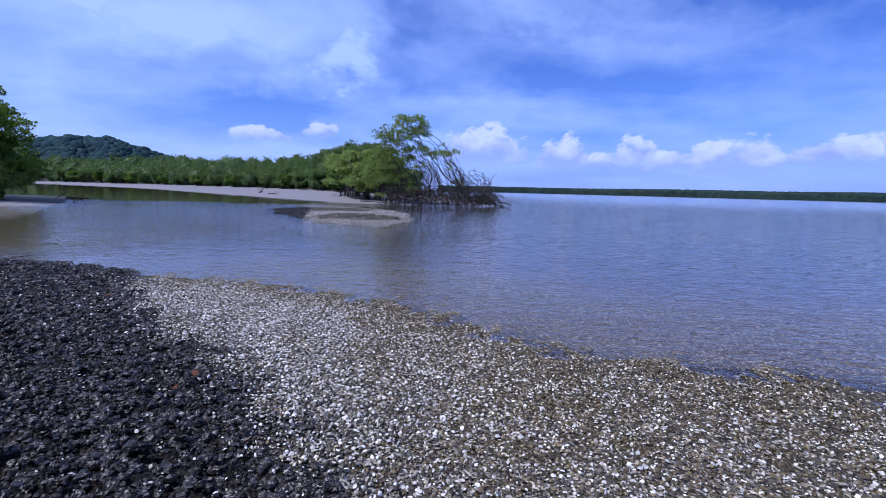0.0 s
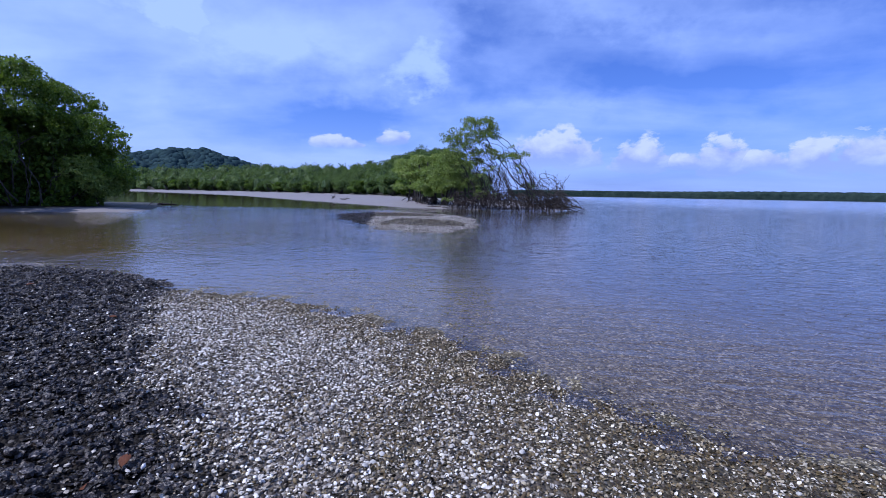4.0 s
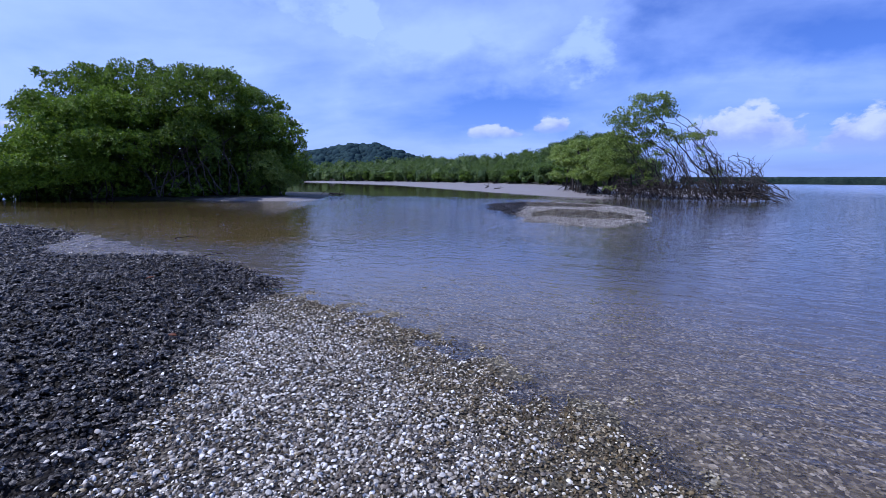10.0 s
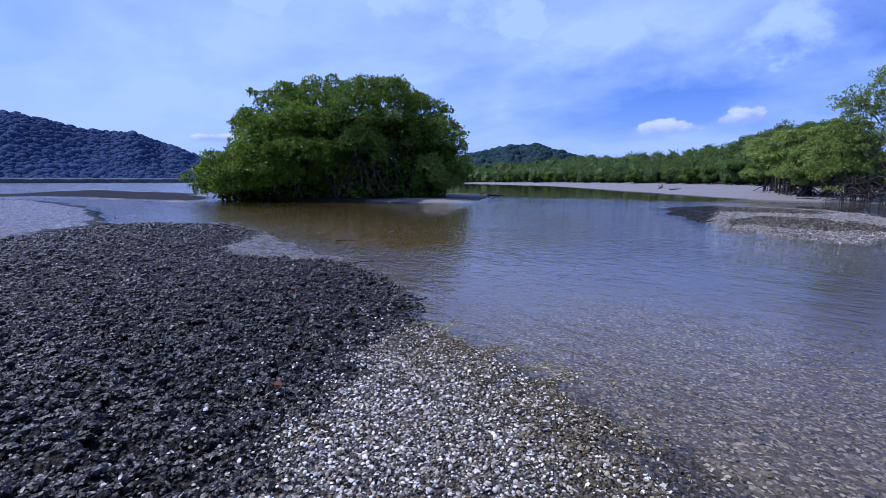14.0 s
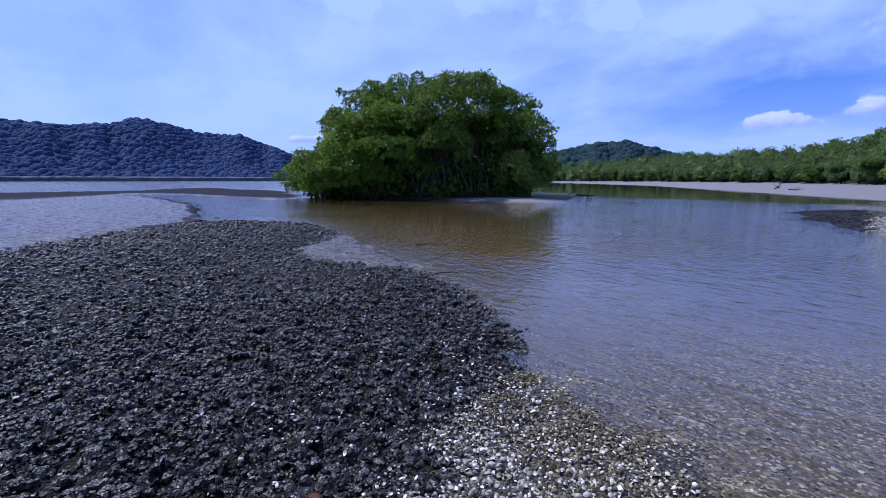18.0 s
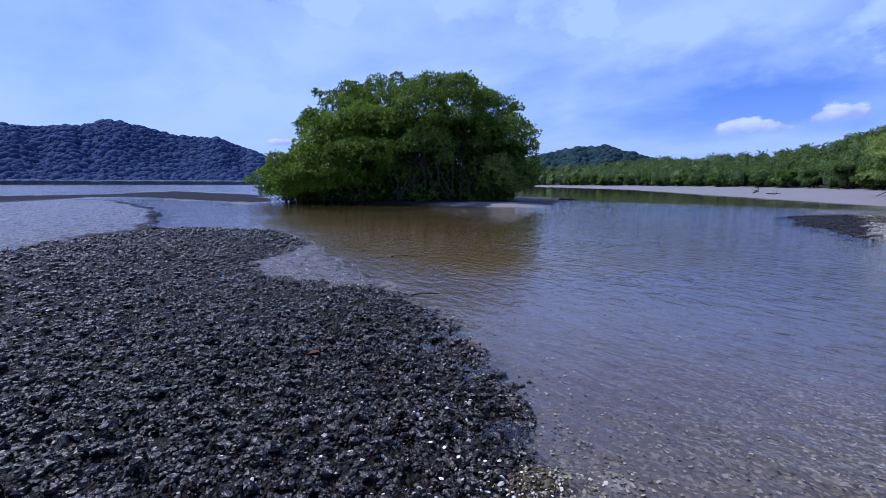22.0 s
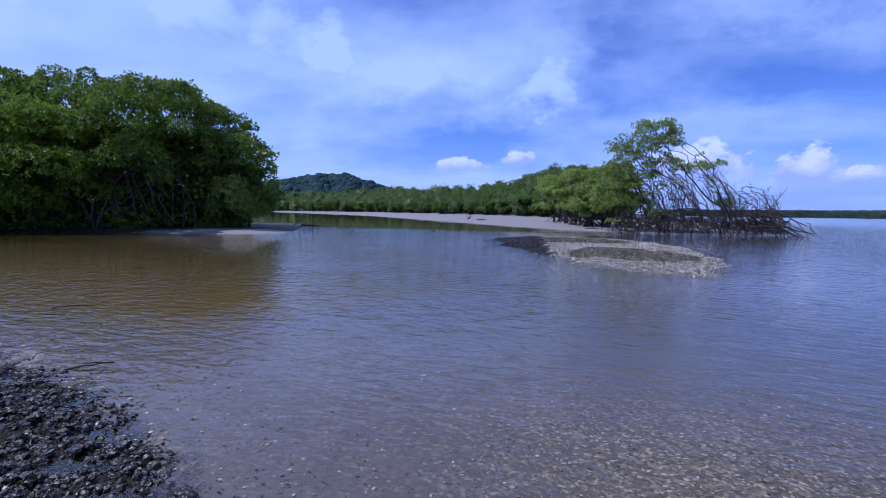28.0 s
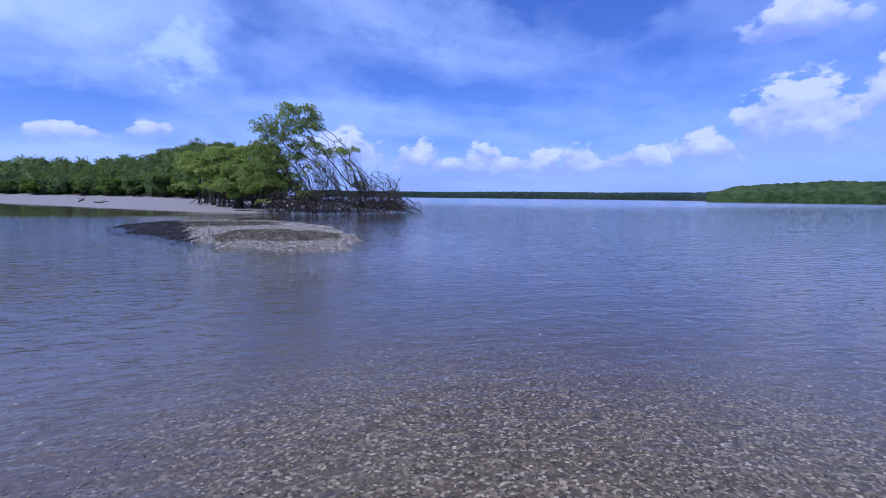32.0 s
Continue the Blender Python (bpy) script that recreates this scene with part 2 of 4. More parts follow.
def water_material():
    m, n = material("water")
    p = n("TexCoord", out=3)
    place = n.node("SeparateXYZ", {0: p})
    mx, my = place.outputs[0], place.outputs[1]
    far = n.math("MAXIMUM", n.step(n.math("ADD", mx, n.math("MULTIPLY", my, 0.9)), -25.0, -62.0), n.math("MULTIPLY", n.step(mx, 2.0, 40.0), n.step(my, 40.0, 110.0)))
    lee = n.math("SUBTRACT", 1.0, n.math("MULTIPLY", n.math("MULTIPLY", n.step(my, 28.0, 45.0), n.math("SUBTRACT", 1.0, n.step(mx, -14.0, 0.0))), 0.93))
    channel = n.math("SUBTRACT", 1.0, n.step(place.outputs[0], -9.0, -1.0))
    breeze = n.math("MULTIPLY", channel, n.step(n.noise(p, 0.16, 2, 0.5), 0.3, 0.55))
    long = n.noise(n("Mapping", {"Vector": p, "Rotation": (0, 0, radians(14)), "Scale": (0.35, 1.5, 1)}), 0.9, 3, 0.45, 0.5)
    wavelet = n.noise(n("Mapping", {"Vector": p, "Rotation": (0, 0, radians(30)), "Scale": (0.75, 1.5, 1)}), 3.8, 3, 0.5, 0.7)
    short = n.noise(n("Mapping", {"Vector": p, "Rotation": (0, 0, radians(-12)), "Scale": (0.7, 1.6, 1)}), 6.0, 2, 0.5, 0.5)
    h = n.math("ADD", n.math("ADD", n.math("MULTIPLY", long, n.math("MULTIPLY", lee, 0.019)), n.math("MULTIPLY", wavelet, n.math("MULTIPLY", lee, n.math("ADD", n.math("MULTIPLY", n.step(mx, -2.0, 4.0), 0.010), n.math("ADD", 0.012, n.math("MULTIPLY", breeze, 0.028)))))),
               n.math("MULTIPLY", n.math("MULTIPLY", short, lee), n.math("ADD", 0.0035, n.math("MULTIPLY", breeze, 0.013))))
    nor = bump(n, h, 1.0, 1.0)
    fres = n("Fresnel", {"IOR": 1.333, "Normal": nor})
    clear = n("BsdfTransparent", {"Color": (0.82, 0.81, 0.84, 1)})
    cloudy = n.noise(p, 0.25, 3)
    silt = n("BsdfDiffuse", {"Color": n.mix(cloudy, (0.060, 0.045, 0.012), (0.080, 0.061, 0.022))})
    murk = n("Attribute", out=2, attribute_name="murk")
    body = n("MixShader", {0: murk, 1: clear, 2: silt})
    gloss = n("BsdfGlossy", {"Color": (1, 1, 1, 1), "Roughness": n.math("ADD", 0.02, n.math("MULTIPLY", far, 0.12)), "Normal": nor})
    finish(n, n("MixShader", {0: fres, 1: body, 2: gloss}))
    return m


def shell_material(name, stops, rough, spec=0.5, soil=0.55):
    m, n = material(name)
    r = n("NewGeometry", out=8)
    p = n("TexCoord", out=3)
    c = n.ramp(r, stops)
    dirt = n.step(n.noise(p, 60.0, 3, 0.6), 0.48, 0.72)
    c = n.mix(n.math("MULTIPLY", dirt, soil), c, (0.10, 0.085, 0.06))
    finish(n, principled(n, c, rough, bump(n, n.noise(p, 220.0, 2), 0.35, 0.01), spec))
    return m


def leaf_material(name, dark, mid, light, gloss=0.42):
    m, n = material(name)
    r = n("NewGeometry", out=8)
    p = n("TexCoord", out=3)
    patch = n.noise(p, 0.35, 3)
    f = n.math("ADD", n.math("MULTIPLY", r, 0.6), n.math("MULTIPLY", n.math("SUBTRACT", patch, 0.3), 0.8))
    c = n.ramp(f, [(0.1, dark), (0.5, mid), (0.95, light)])
    face = principled(n, c, gloss, None, 0.4)
    thin = n("BsdfTranslucent", {"Color": n.mix(0.4, c, (0.24, 0.36, 0.03))})
    finish(n, n("MixShader", {0: 0.32, 1: face, 2: thin}))
    return m


def bark_material(name, a, b):
    m, n = material(name)
    p = n("TexCoord", out=3)
    streak = n.noise(n("Mapping", {"Vector": p, "Scale": (1, 1, 0.3)}), 14.0, 5, 0.6)
    blotch = n.noise(p, 2.2, 3)
    c = n.mix(n.step(streak, 0.35, 0.65), a, n.mix(n.step(blotch, 0.4, 0.6), b, tuple(0.6 * v for v in b)))
    finish(n, principled(n, c, 0.85, bump(n, streak, 0.6, 0.02), 0.3))
    return m


def woods_material(name, dark, light, scale, relief=1.0):
    m, n = material(name)
    p = n("TexCoord", out=3)
    f = n.math("ADD", n.math("MULTIPLY", n.noise(p, scale, 6, 0.65), 0.7), n.math("MULTIPLY", n.noise(p, scale * 0.12, 3), 0.4))
    c = n.mix(n.step(f, 0.42, 0.64), dark, light)
    finish(n, principled(n, c, 0.9, bump(n, n.noise(p, scale * 2, 5, 0.7), relief, 2.0), 0.1))
    return m


def far_tree_material(name, dark, mid, light):
    m, n = material(name)
    patch = n.noise(n("TexCoord", out=3), 0.03, 4, 0.6)
    f = n.math("ADD", n.math("MULTIPLY", n("NewGeometry", out=8), 0.5), n.math("MULTIPLY", n.math("SUBTRACT", patch, 0.25), 0.9))
    finish(n, principled(n, n.ramp(f, [(0.1, dark), (0.5, mid), (0.95, light)]), 0.95, None, 0.1))
    return m


def clump_material():
    m, n = material("oyster_clump")
    p = n("TexCoord", out=3)
    crumb = n("TexVoronoi", {"Vector": p, "Scale": 75.0, "Randomness": 1.0}, out=0)
    tone = n("SeparateColor", {0: n("TexVoronoi", {"Vector": p, "Scale": 75.0, "Randomness": 1.0}, out=1)}, out=0)
    c = n.ramp(tone, [(0.0, (0.003, 0.0022, 0.0015)), (0.5, (0.013, 0.0088, 0.0058)), (0.85, (0.040, 0.029, 0.021)), (1.0, (0.19, 0.16, 0.13))])
    wet = n.math("ADD", 0.30, n.math("MULTIPLY", n.noise(p, 30.0, 3), 0.3))
    finish(n, principled(n, c, wet, bump(n, crumb, 0.35, 0.02), 0.5))
    return m


GROUND, WATER = ground_material(), water_material()
SUNK_SHELL = shell_material("sunken_shell", [(0.0, (0.05, 0.04, 0.022)), (0.45, (0.165, 0.138, 0.08)), (0.8, (0.31, 0.27, 0.175)), (1.0, (0.52, 0.475, 0.36))], 0.6, 0.2, 0.3)
LOOSE_SHELL = shell_material("loose_shell", [(0.0, (0.26, 0.235, 0.195)), (0.5, (0.42, 0.395, 0.345)), (1.0, (0.62, 0.60, 0.55))], 0.5, 0.4, 0.5)
DEAD_LEAF = bark_material("dead_leaf", (0.07, 0.022, 0.009), (0.13, 0.045, 0.017))
WHITE_SHELL = shell_material("white_shell", [(0.0, (0.016, 0.011, 0.006)), (0.2, (0.066, 0.048, 0.030)), (0.42, (0.23, 0.195, 0.148)), (0.75, (0.52, 0.48, 0.41)), (1.0, (0.86, 0.83, 0.76))], 0.5, 0.4, 0.4)
OLIVE_SHELL = shell_material("algae_shell", [(0.0, (0.020, 0.014, 0.005)), (0.38, (0.074, 0.048, 0.016)), (0.66, (0.165, 0.120, 0.050)), (0.86, (0.37, 0.315, 0.21)), (1.0, (0.74, 0.70, 0.59))], 0.5, 0.4, 0.4)
DARK_SHELL = shell_material("dark_shell", [(0.0, (0.003, 0.0022, 0.0016)), (0.5, (0.0095, 0.007, 0.005)), (0.85, (0.024, 0.018, 0.014)), (0.975, (0.07, 0.06, 0.05)), (1.0, (0.38, 0.36, 0.32))], 0.4, 0.3, 0.0)
CLUMP = clump_material()
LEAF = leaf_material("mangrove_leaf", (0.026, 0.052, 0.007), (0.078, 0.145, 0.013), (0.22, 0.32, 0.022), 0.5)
# brighter copy of LEAF, with sunlight on the crown put into the colour
LEAF_SUNLIT = leaf_material("sunlit_mangrove_leaf", (0.038, 0.080, 0.006), (0.118, 0.205, 0.013), (0.25, 0.36, 0.022), 0.5)
# paler mangrove tone, raised further in colour for sun on the point trees
LEAF_PALE_LIT = leaf_material("pale_lit_mangrove_leaf", (0.095, 0.14, 0.030), (0.20, 0.275, 0.055), (0.33, 0.39, 0.075))
LEAF_WOODS = leaf_material("woods_leaf", (0.028, 0.056, 0.014), (0.066, 0.116, 0.026), (0.135, 0.190, 0.042), 0.6)
BARK = bark_material("mangrove_bark", (0.030, 0.024, 0.020), (0.078, 0.066, 0.057))
PALE_BARK = bark_material("pale_mangrove_bark", (0.05, 0.043, 0.038), (0.14, 0.125, 0.11))
ROOT = bark_material("mangrove_root", (0.020, 0.014, 0.011), (0.062, 0.048, 0.041))
# distance haze over the west hill is put into its blue base colour
HAZY_HILL = woods_material("hazy_hill_woods", (0.014, 0.026, 0.064), (0.022, 0.038, 0.084), 0.05, 0.1)
NEAR_HILL = woods_material("near_hill_woods", (0.008, 0.018, 0.016), (0.024, 0.046, 0.038), 0.08, 0.15)
# crowns of the west hill, with the same haze blue in the colour
HAZY_HILL_TREE = far_tree_material("hazy_hill_tree", (0.025, 0.044, 0.100), (0.034, 0.056, 0.119), (0.050, 0.075, 0.140))
NEAR_HILL_TREE = far_tree_material("near_hill_tree", (0.013, 0.029, 0.036), (0.020, 0.042, 0.046), (0.036, 0.064, 0.060))
PALE_WOODS = woods_material("pale_shore_woods", (0.06, 0.075, 0.10), (0.11, 0.13, 0.15), 0.2)
LOW_WOODS = woods_material("low_island_woods", (0.016, 0.034, 0.013), (0.058, 0.090, 0.034), 0.2)
SHORE_WOODS = woods_material("shore_woods", (0.010, 0.022, 0.018), (0.034, 0.054, 0.042), 0.2)


# ---- mesh helpers ----
def mesh_of(name, verts, faces, mat, smooth=False):
    """A mesh from arrays: verts (n, 3), faces a list of (m, k) index arrays."""
    me = bpy.data.meshes.new(name)
    verts = np.asarray(verts, dtype=np.float32)
    faces = [np.asarray(f, dtype=np.int32) for f in faces if len(f)]
    me.vertices.add(len(verts))
    me.vertices.foreach_set("co", verts.ravel())
    flat = np.concatenate([f.ravel() for f in faces])
    sizes = np.concatenate([np.full(len(f), f.shape[1], dtype=np.int32) for f in faces])
    me.loops.add(len(flat))
    me.loops.foreach_set("vertex_index", flat)
    me.polygons.add(len(sizes))
    me.polygons.foreach_set("loop_start", np.concatenate([[0], np.cumsum(sizes)[:-1]]).astype(np.int32))
    me.polygons.foreach_set("use_smooth", np.full(len(sizes), smooth))
    me.materials.append(mat)
    me.update(calc_edges=True)
    me.validate()
    return me


def thing(name, label, category, place=(0, 0, 0), group="", kind=""):
    ob = new(name)
    ob.location = place
    return tagged(ob, label, category, group, kind)


def part(name, me, parent, label=""):
    ob = new(name, me)
    ob.parent = parent
    return tagged(ob, label)


def tube(points, radii, sides=6):
    """A tapered round limb along points."""
    pts = np.asarray(points, dtype=float)
    d = np.gradient(pts, axis=0)
    d /= np.linalg.norm(d, axis=1)[:, None] + 1e-9
    side = np.cross(d, (0.31, 0.17, 0.93))
    side /= np.linalg.norm(side, axis=1)[:, None] + 1e-9
    other = np.cross(d, side)
    a = np.linspace(0, 2 * np.pi, sides, endpoint=False)
    ring = pts[:, None, :] + np.asarray(radii)[:, None, None] * (np.cos(a)[None, :, None] * side[:, None, :] + np.sin(a)[None, :, None] * other[:, None, :])
    k, s = len(pts), sides
    i, j = np.meshgrid(np.arange(k - 1), np.arange(s), indexing="ij")
    i, j = i.ravel(), j.ravel()
    quads = np.stack([i * s + j, i * s + (j + 1) % s, (i + 1) * s + (j + 1) % s, (i + 1) * s + j], axis=1)
    return ring.reshape(-1, 3), quads


def joined(pieces):
    verts, faces, at = [], [], 0
    for v, f in pieces:
        verts.append(v)
        faces.append(f + at)
        at += len(v)
    return np.concatenate(verts), np.concatenate(faces)


def bent(rng, a, b, sag, wiggle, k=7):
    """Points from a to b, bowed upwards by sag, with a little wander."""
    t = np.linspace(0, 1, k)[:, None]
    p = np.asarray(a) * (1 - t) + np.asarray(b) * t
    p[:, 2] += sag * np.sin(np.pi * t[:, 0])
    off = np.cumsum(rng.normal(0, wiggle, (k, 3)), axis=0)
    off -= t * off[-1]
    off[0] = 0
    return p + off


def leaves(rng, centres, outward, per, length, width, along=0.4, facing=0.6):
    """Tufts of folded leaves round each centre, spread about its outward direction and turned out to the light."""
    m = len(centres)
    c = np.repeat(centres, per, axis=0)
    o = np.repeat(outward, per, axis=0)
    d = o * along + rng.normal(0, 0.62, (m * per, 3)) + np.array((0, 0, 0.12))
    d /= np.linalg.norm(d, axis=1)[:, None] + 1e-9
    s = np.cross(d, rng.normal(0, 0.35, (m * per, 3)) + facing * o + np.array((0, 0, 1.0 - 0.6 * facing)))
    s /= np.linalg.norm(s, axis=1)[:, None] + 1e-9
    up = np.cross(s, d)
    ln = (length * rng.uniform(0.7, 1.25, m * per))[:, None]
    w = ln * width / length * 0.5
    base = c + d * ln * 0.12
    v = np.stack([base, base + d * ln * 0.5 + s * w + up * w * 0.3, base + d * ln - up * ln * 0.08, base + d * ln * 0.5 - s * w + up * w * 0.3], axis=1).reshape(-1, 3)
    return v, np.arange(m * per * 4).reshape(-1, 4)


def lobe(rng, centre, radii, count, low=-0.35):
    """Places and outward directions over an uneven ellipsoid, denser towards its skin."""
    d = rng.normal(0, 1, (count, 3))
    d /= np.linalg.norm(d, axis=1)[:, None]
    d[:, 2] = np.where(d[:, 2] < low, -d[:, 2], d[:, 2])
    bumps = 0.88 + 0.16 * np.sin(d[:, 0] * 5.1 + centre[0]) * np.sin(d[:, 1] * 4.3 + centre[1]) + 0.12 * np.sin(d[:, 2] * 7 + centre[2] * 3)
    r = bumps * rng.uniform(0.25, 1.0, count) ** 0.3
    return np.asarray(centre) + d * np.asarray(radii) * r[:, None], d


# ---- lie of the land; the water stands at z = 0 ----
SPIT = [(60, 1.5), (16, 3.2), (7, 3.7), (4, 4.0), (2.6, 4.25), (1.4, 4.55), (0.5, 5.3), (-0.6, 6.4), (-2.4, 7.4), (-4.0, 7.85), (-5.4, 7.95), (-5.9, 8.3), (-6.4, 8.55), (-7.4, 8.95), (-8.65, 9.3), (-9.7, 9.25), (-10.5, 8.7), (-11.9, 8.1),
        (-13.4, 8.15), (-14.2, 9.0), (-15.8, 10.3), (-19.5, 10.4), (-22.4, 8.6), (-22.6, 7.6), (-19.5, 5.0), (-16.5, 3.0), (-13.5, -1), (-12, -8), (-14, -60), (60, -60)]
ISLAND = [(-12.2, 33.5), (-10.4, 28.8), (-7.6, 25.0), (-5.9, 21.9), (-4.2, 20.6), (-2.9, 20.9), (-2.3, 23), (-2.4, 28), (-3.3, 33), (-5.5, 36.5), (-8.5, 37.5), (-11, 36.5)]
ISLET = [(-27.5, 33), (-26.3, 30), (-27.6, 28.4), (-33, 26.4), (-36.5, 24.6), (-39.5, 22.4), (-46, 20), (-54, 21), (-58, 32), (-48, 46), (-38, 48), (-31, 38)]
BANK = [(5.5, 51.5), (-2, 50.4), (-8, 49.8), (-12, 51.5), (-25.6, 66), (-60, 104), (-96, 142), (-240, 252), (-520, 440), (-900, 1500), (-5, 1500), (-5, 150), (2, 110), (4, 75)]
MUD = [(-14, -70), (-12.4, -8), (-14, -1), (-17, 3.0), (-20, 5.0), (-23, 7.4), (-26, 7.7), (-33, 8.2), (-40, 8.2), (-58, 6), (-66, 2), (-55, -4), (-52, -70)]
BAR = [(-47, -6), (-60, 1.5), (-72, 4), (-70, 8), (-62, 10.5), (-45, 15.5), (-47, 18.5), (-70, 23), (-118, 17), (-88, 5), (-82, -9), (-74, -60), (-58, -60)]


FILM = [(-13.4, 8.1), (-14.2, 9.0), (-16.0, 10.6), (-12.0, 9.8), (-10.2, 9.75), (-9.7, 9.35), (-10.5, 8.65), (-11.9, 8.05)]


def inside(poly, x, y):
    """Signed distance to a closed outline, positive within."""
    best = np.full(x.shape, 1e9)
    odd = np.zeros(x.shape, dtype=bool)
    for (ax, ay), (bx, by) in zip(poly, poly[1:] + poly[:1]):
        dx, dy = bx - ax, by - ay
        t = np.clip(((x - ax) * dx + (y - ay) * dy) / (dx * dx + dy * dy), 0, 1)
        best = np.minimum(best, (x - ax - t * dx) ** 2 + (y - ay - t * dy) ** 2)
        if dy:
            odd ^= ((ay > y) != (by > y)) & (x < ax + dx * (y - ay) / dy)
    return np.where(odd, 1, -1) * np.sqrt(best)


def waves(x, y, size, seed):
    """A cheap smooth unevenness about zero, of about unit height."""
    r = np.random.default_rng(seed)
    out = np.zeros(x.shape)
    for _ in range(7):
        a, k, ph = r.uniform(0, 6.28), r.uniform(0.6, 1.9) / size * 6.28, r.uniform(0, 6.28)
        out += np.sin((x * math.cos(a) + y * math.sin(a)) * k + ph)
    return out / 3.2


def smooth(v, lo, hi):
    t = np.clip((v - lo) / (hi - lo), 0, 1)
    return t * t * (3 - 2 * t)


FRONT_AZ, FRONT_R = (-1, 3, 6, 8, 12, 16, 20, 25, 30, 36, 42, 50), (150, 110, 84, 80, 104, 124, 150, 190, 235, 300, 380, 480)
CREST_AZ, CREST_R = (-1, 3, 6, 8, 12, 15, 18.5, 24, 29, 35, 42, 50), (160, 160, 160, 160, 168, 176, 196, 250, 310, 390, 490, 600)
CREST_H = (0.0, 0.2, 5.0, 11.5, 10.8, 8.3, 5.6, 6.2, 8.2, 7.5, 6.5, 4.0)
EYE_X, EYE_Y = -1.1, 4.6


def polar(x, y):
    return np.degrees(np.arctan2(-(x - EYE_X), y - EYE_Y)), np.hypot(x - EYE_X, y - EYE_Y)


def height(x, y):
    x, y = np.asarray(x, dtype=float), np.asarray(y, dtype=float)
    wob = 0.22 * waves(x, y, 2.4, 1) + 0.06 * waves(x, y, 0.6, 9)
    d = inside(SPIT, x, y) + 0.5 * wob
    h = np.where(d > 0, 0.20 * (1 - np.exp(-0.24 * d)), -0.75 * (1 - np.exp(0.045 * d)))
    deep = smooth(x, 3, 30) * smooth(y, 6, 30)
    h = np.where(d < 0, h - 0.8 * deep, h)
    for poly, top, slope, side in ((ISLAND, 0.16, 0.12, 0.05), (ISLET, 0.22, 0.12, 0.10), (BANK, 0.70, 0.065, 0.14), (MUD, 0.045, 0.10, 0.03), (BAR, 0.10, 0.08, 0.05)):
        e = inside(poly, x, y) + (wob * 6 if poly is BAR else wob * 1.3 + 0.2 if poly is ISLAND else wob * 1.3)
        h = np.maximum(h, np.where(e > 0, top * (1 - np.exp(-slope * e / top)), side * e))
    az, r = polar(x, y)
    front, crest = np.interp(az, FRONT_AZ, FRONT_R), np.interp(az, CREST_AZ, CREST_R)
    hill = np.interp(az, CREST_AZ, CREST_H) * smooth(r, front, crest + 10)
    hill = np.where((az > -1) & (az < 50), hill, 0) * smooth(inside(BANK, x, y), 0, 8)
    h = h + hill
    oyster = smooth(-inside(EDGE, x, y), -0.2, 0.6) * smooth(inside(SPIT, x, y), -0.6, 0.3)
    lip = np.exp(-(inside(SPIT, x, y) / 1.1) ** 2)
    h = h + 0.006 * waves(x, y, 0.45, 4) + lip * (0.014 * waves(x, y, 0.9, 14) + 0.010 * waves(x, y, 0.42, 15)) + oyster * (0.030 * waves(x, y, 0.36, 5) + 0.028 * waves(x, y, 0.19, 6))
    h = h - 0.05 * np.exp(-((x + 7.42 + 0.3 * (y - 8.7)) / 0.20) ** 2 - ((y - 8.72) / 0.15) ** 2) * (1 + 0.5 * waves(x, y, 0.5, 77))
    film = inside(FILM, x, y) + 0.5 * wob
    h = np.where(film > -1.2, np.maximum(h, np.where(film > 0, 0.006 + 0.004 * np.minimum(film, 1), 0.03 * film)), h)
    return np.maximum(h, -2.0)


def spaced(lo, hi, fine, a, b, growth):
    """Grid lines: fine steps from a to b, growing steps out to lo and hi."""
    mid = list(np.arange(a, b, fine))
    up, v, s = [], b, fine
    while v < hi:
        up.append(v)
        s *= growth
        v += s
    up.append(hi)
    down, v, s = [], a - fine, fine
    while v > lo:
        down.append(v)
        s *= growth
        v -= s
    down.append(lo)
    return np.array(down[::-1] + mid + up)


def ground():
    gx, gy = spaced(-3200, 3200, 0.085, -9.0, 3.6, 1.055), spaced(-3200, 3200, 0.085, 1.7, 9.3, 1.055)
    x, y = np.meshgrid(gx, gy)
    z = height(x, y)
    nx, ny = len(gx), len(gy)
    i, j = np.meshgrid(np.arange(nx - 1), np.arange(ny - 1))
    k = (j * nx + i).ravel()
    me = mesh_of("ground", np.stack([x, y, z], axis=2).reshape(-1, 3), [np.stack([k, k + 1, k + nx + 1, k + nx], axis=1)], GROUND, True)
    for which, values in zones(x, y, z).items():
        me.attributes.new(which, "FLOAT", "POINT").data.foreach_set("value", values.ravel().astype(np.float32))
    tagged(new("ground", me), "shell, mud and sand shore running under shallow water", "ground", kind="structure")


EDGE = [(0.4, -3), (0.0, 1.2), (-0.65, 2.3), (-1.0, 2.9), (-1.5, 3.55), (-2.15, 4.2), (-2.95, 4.85), (-3.75, 5.65), (-4.4, 6.4), (-4.95, 7.3), (-5.3, 7.9), (-6.5, 12), (70, 12), (70, -3)]


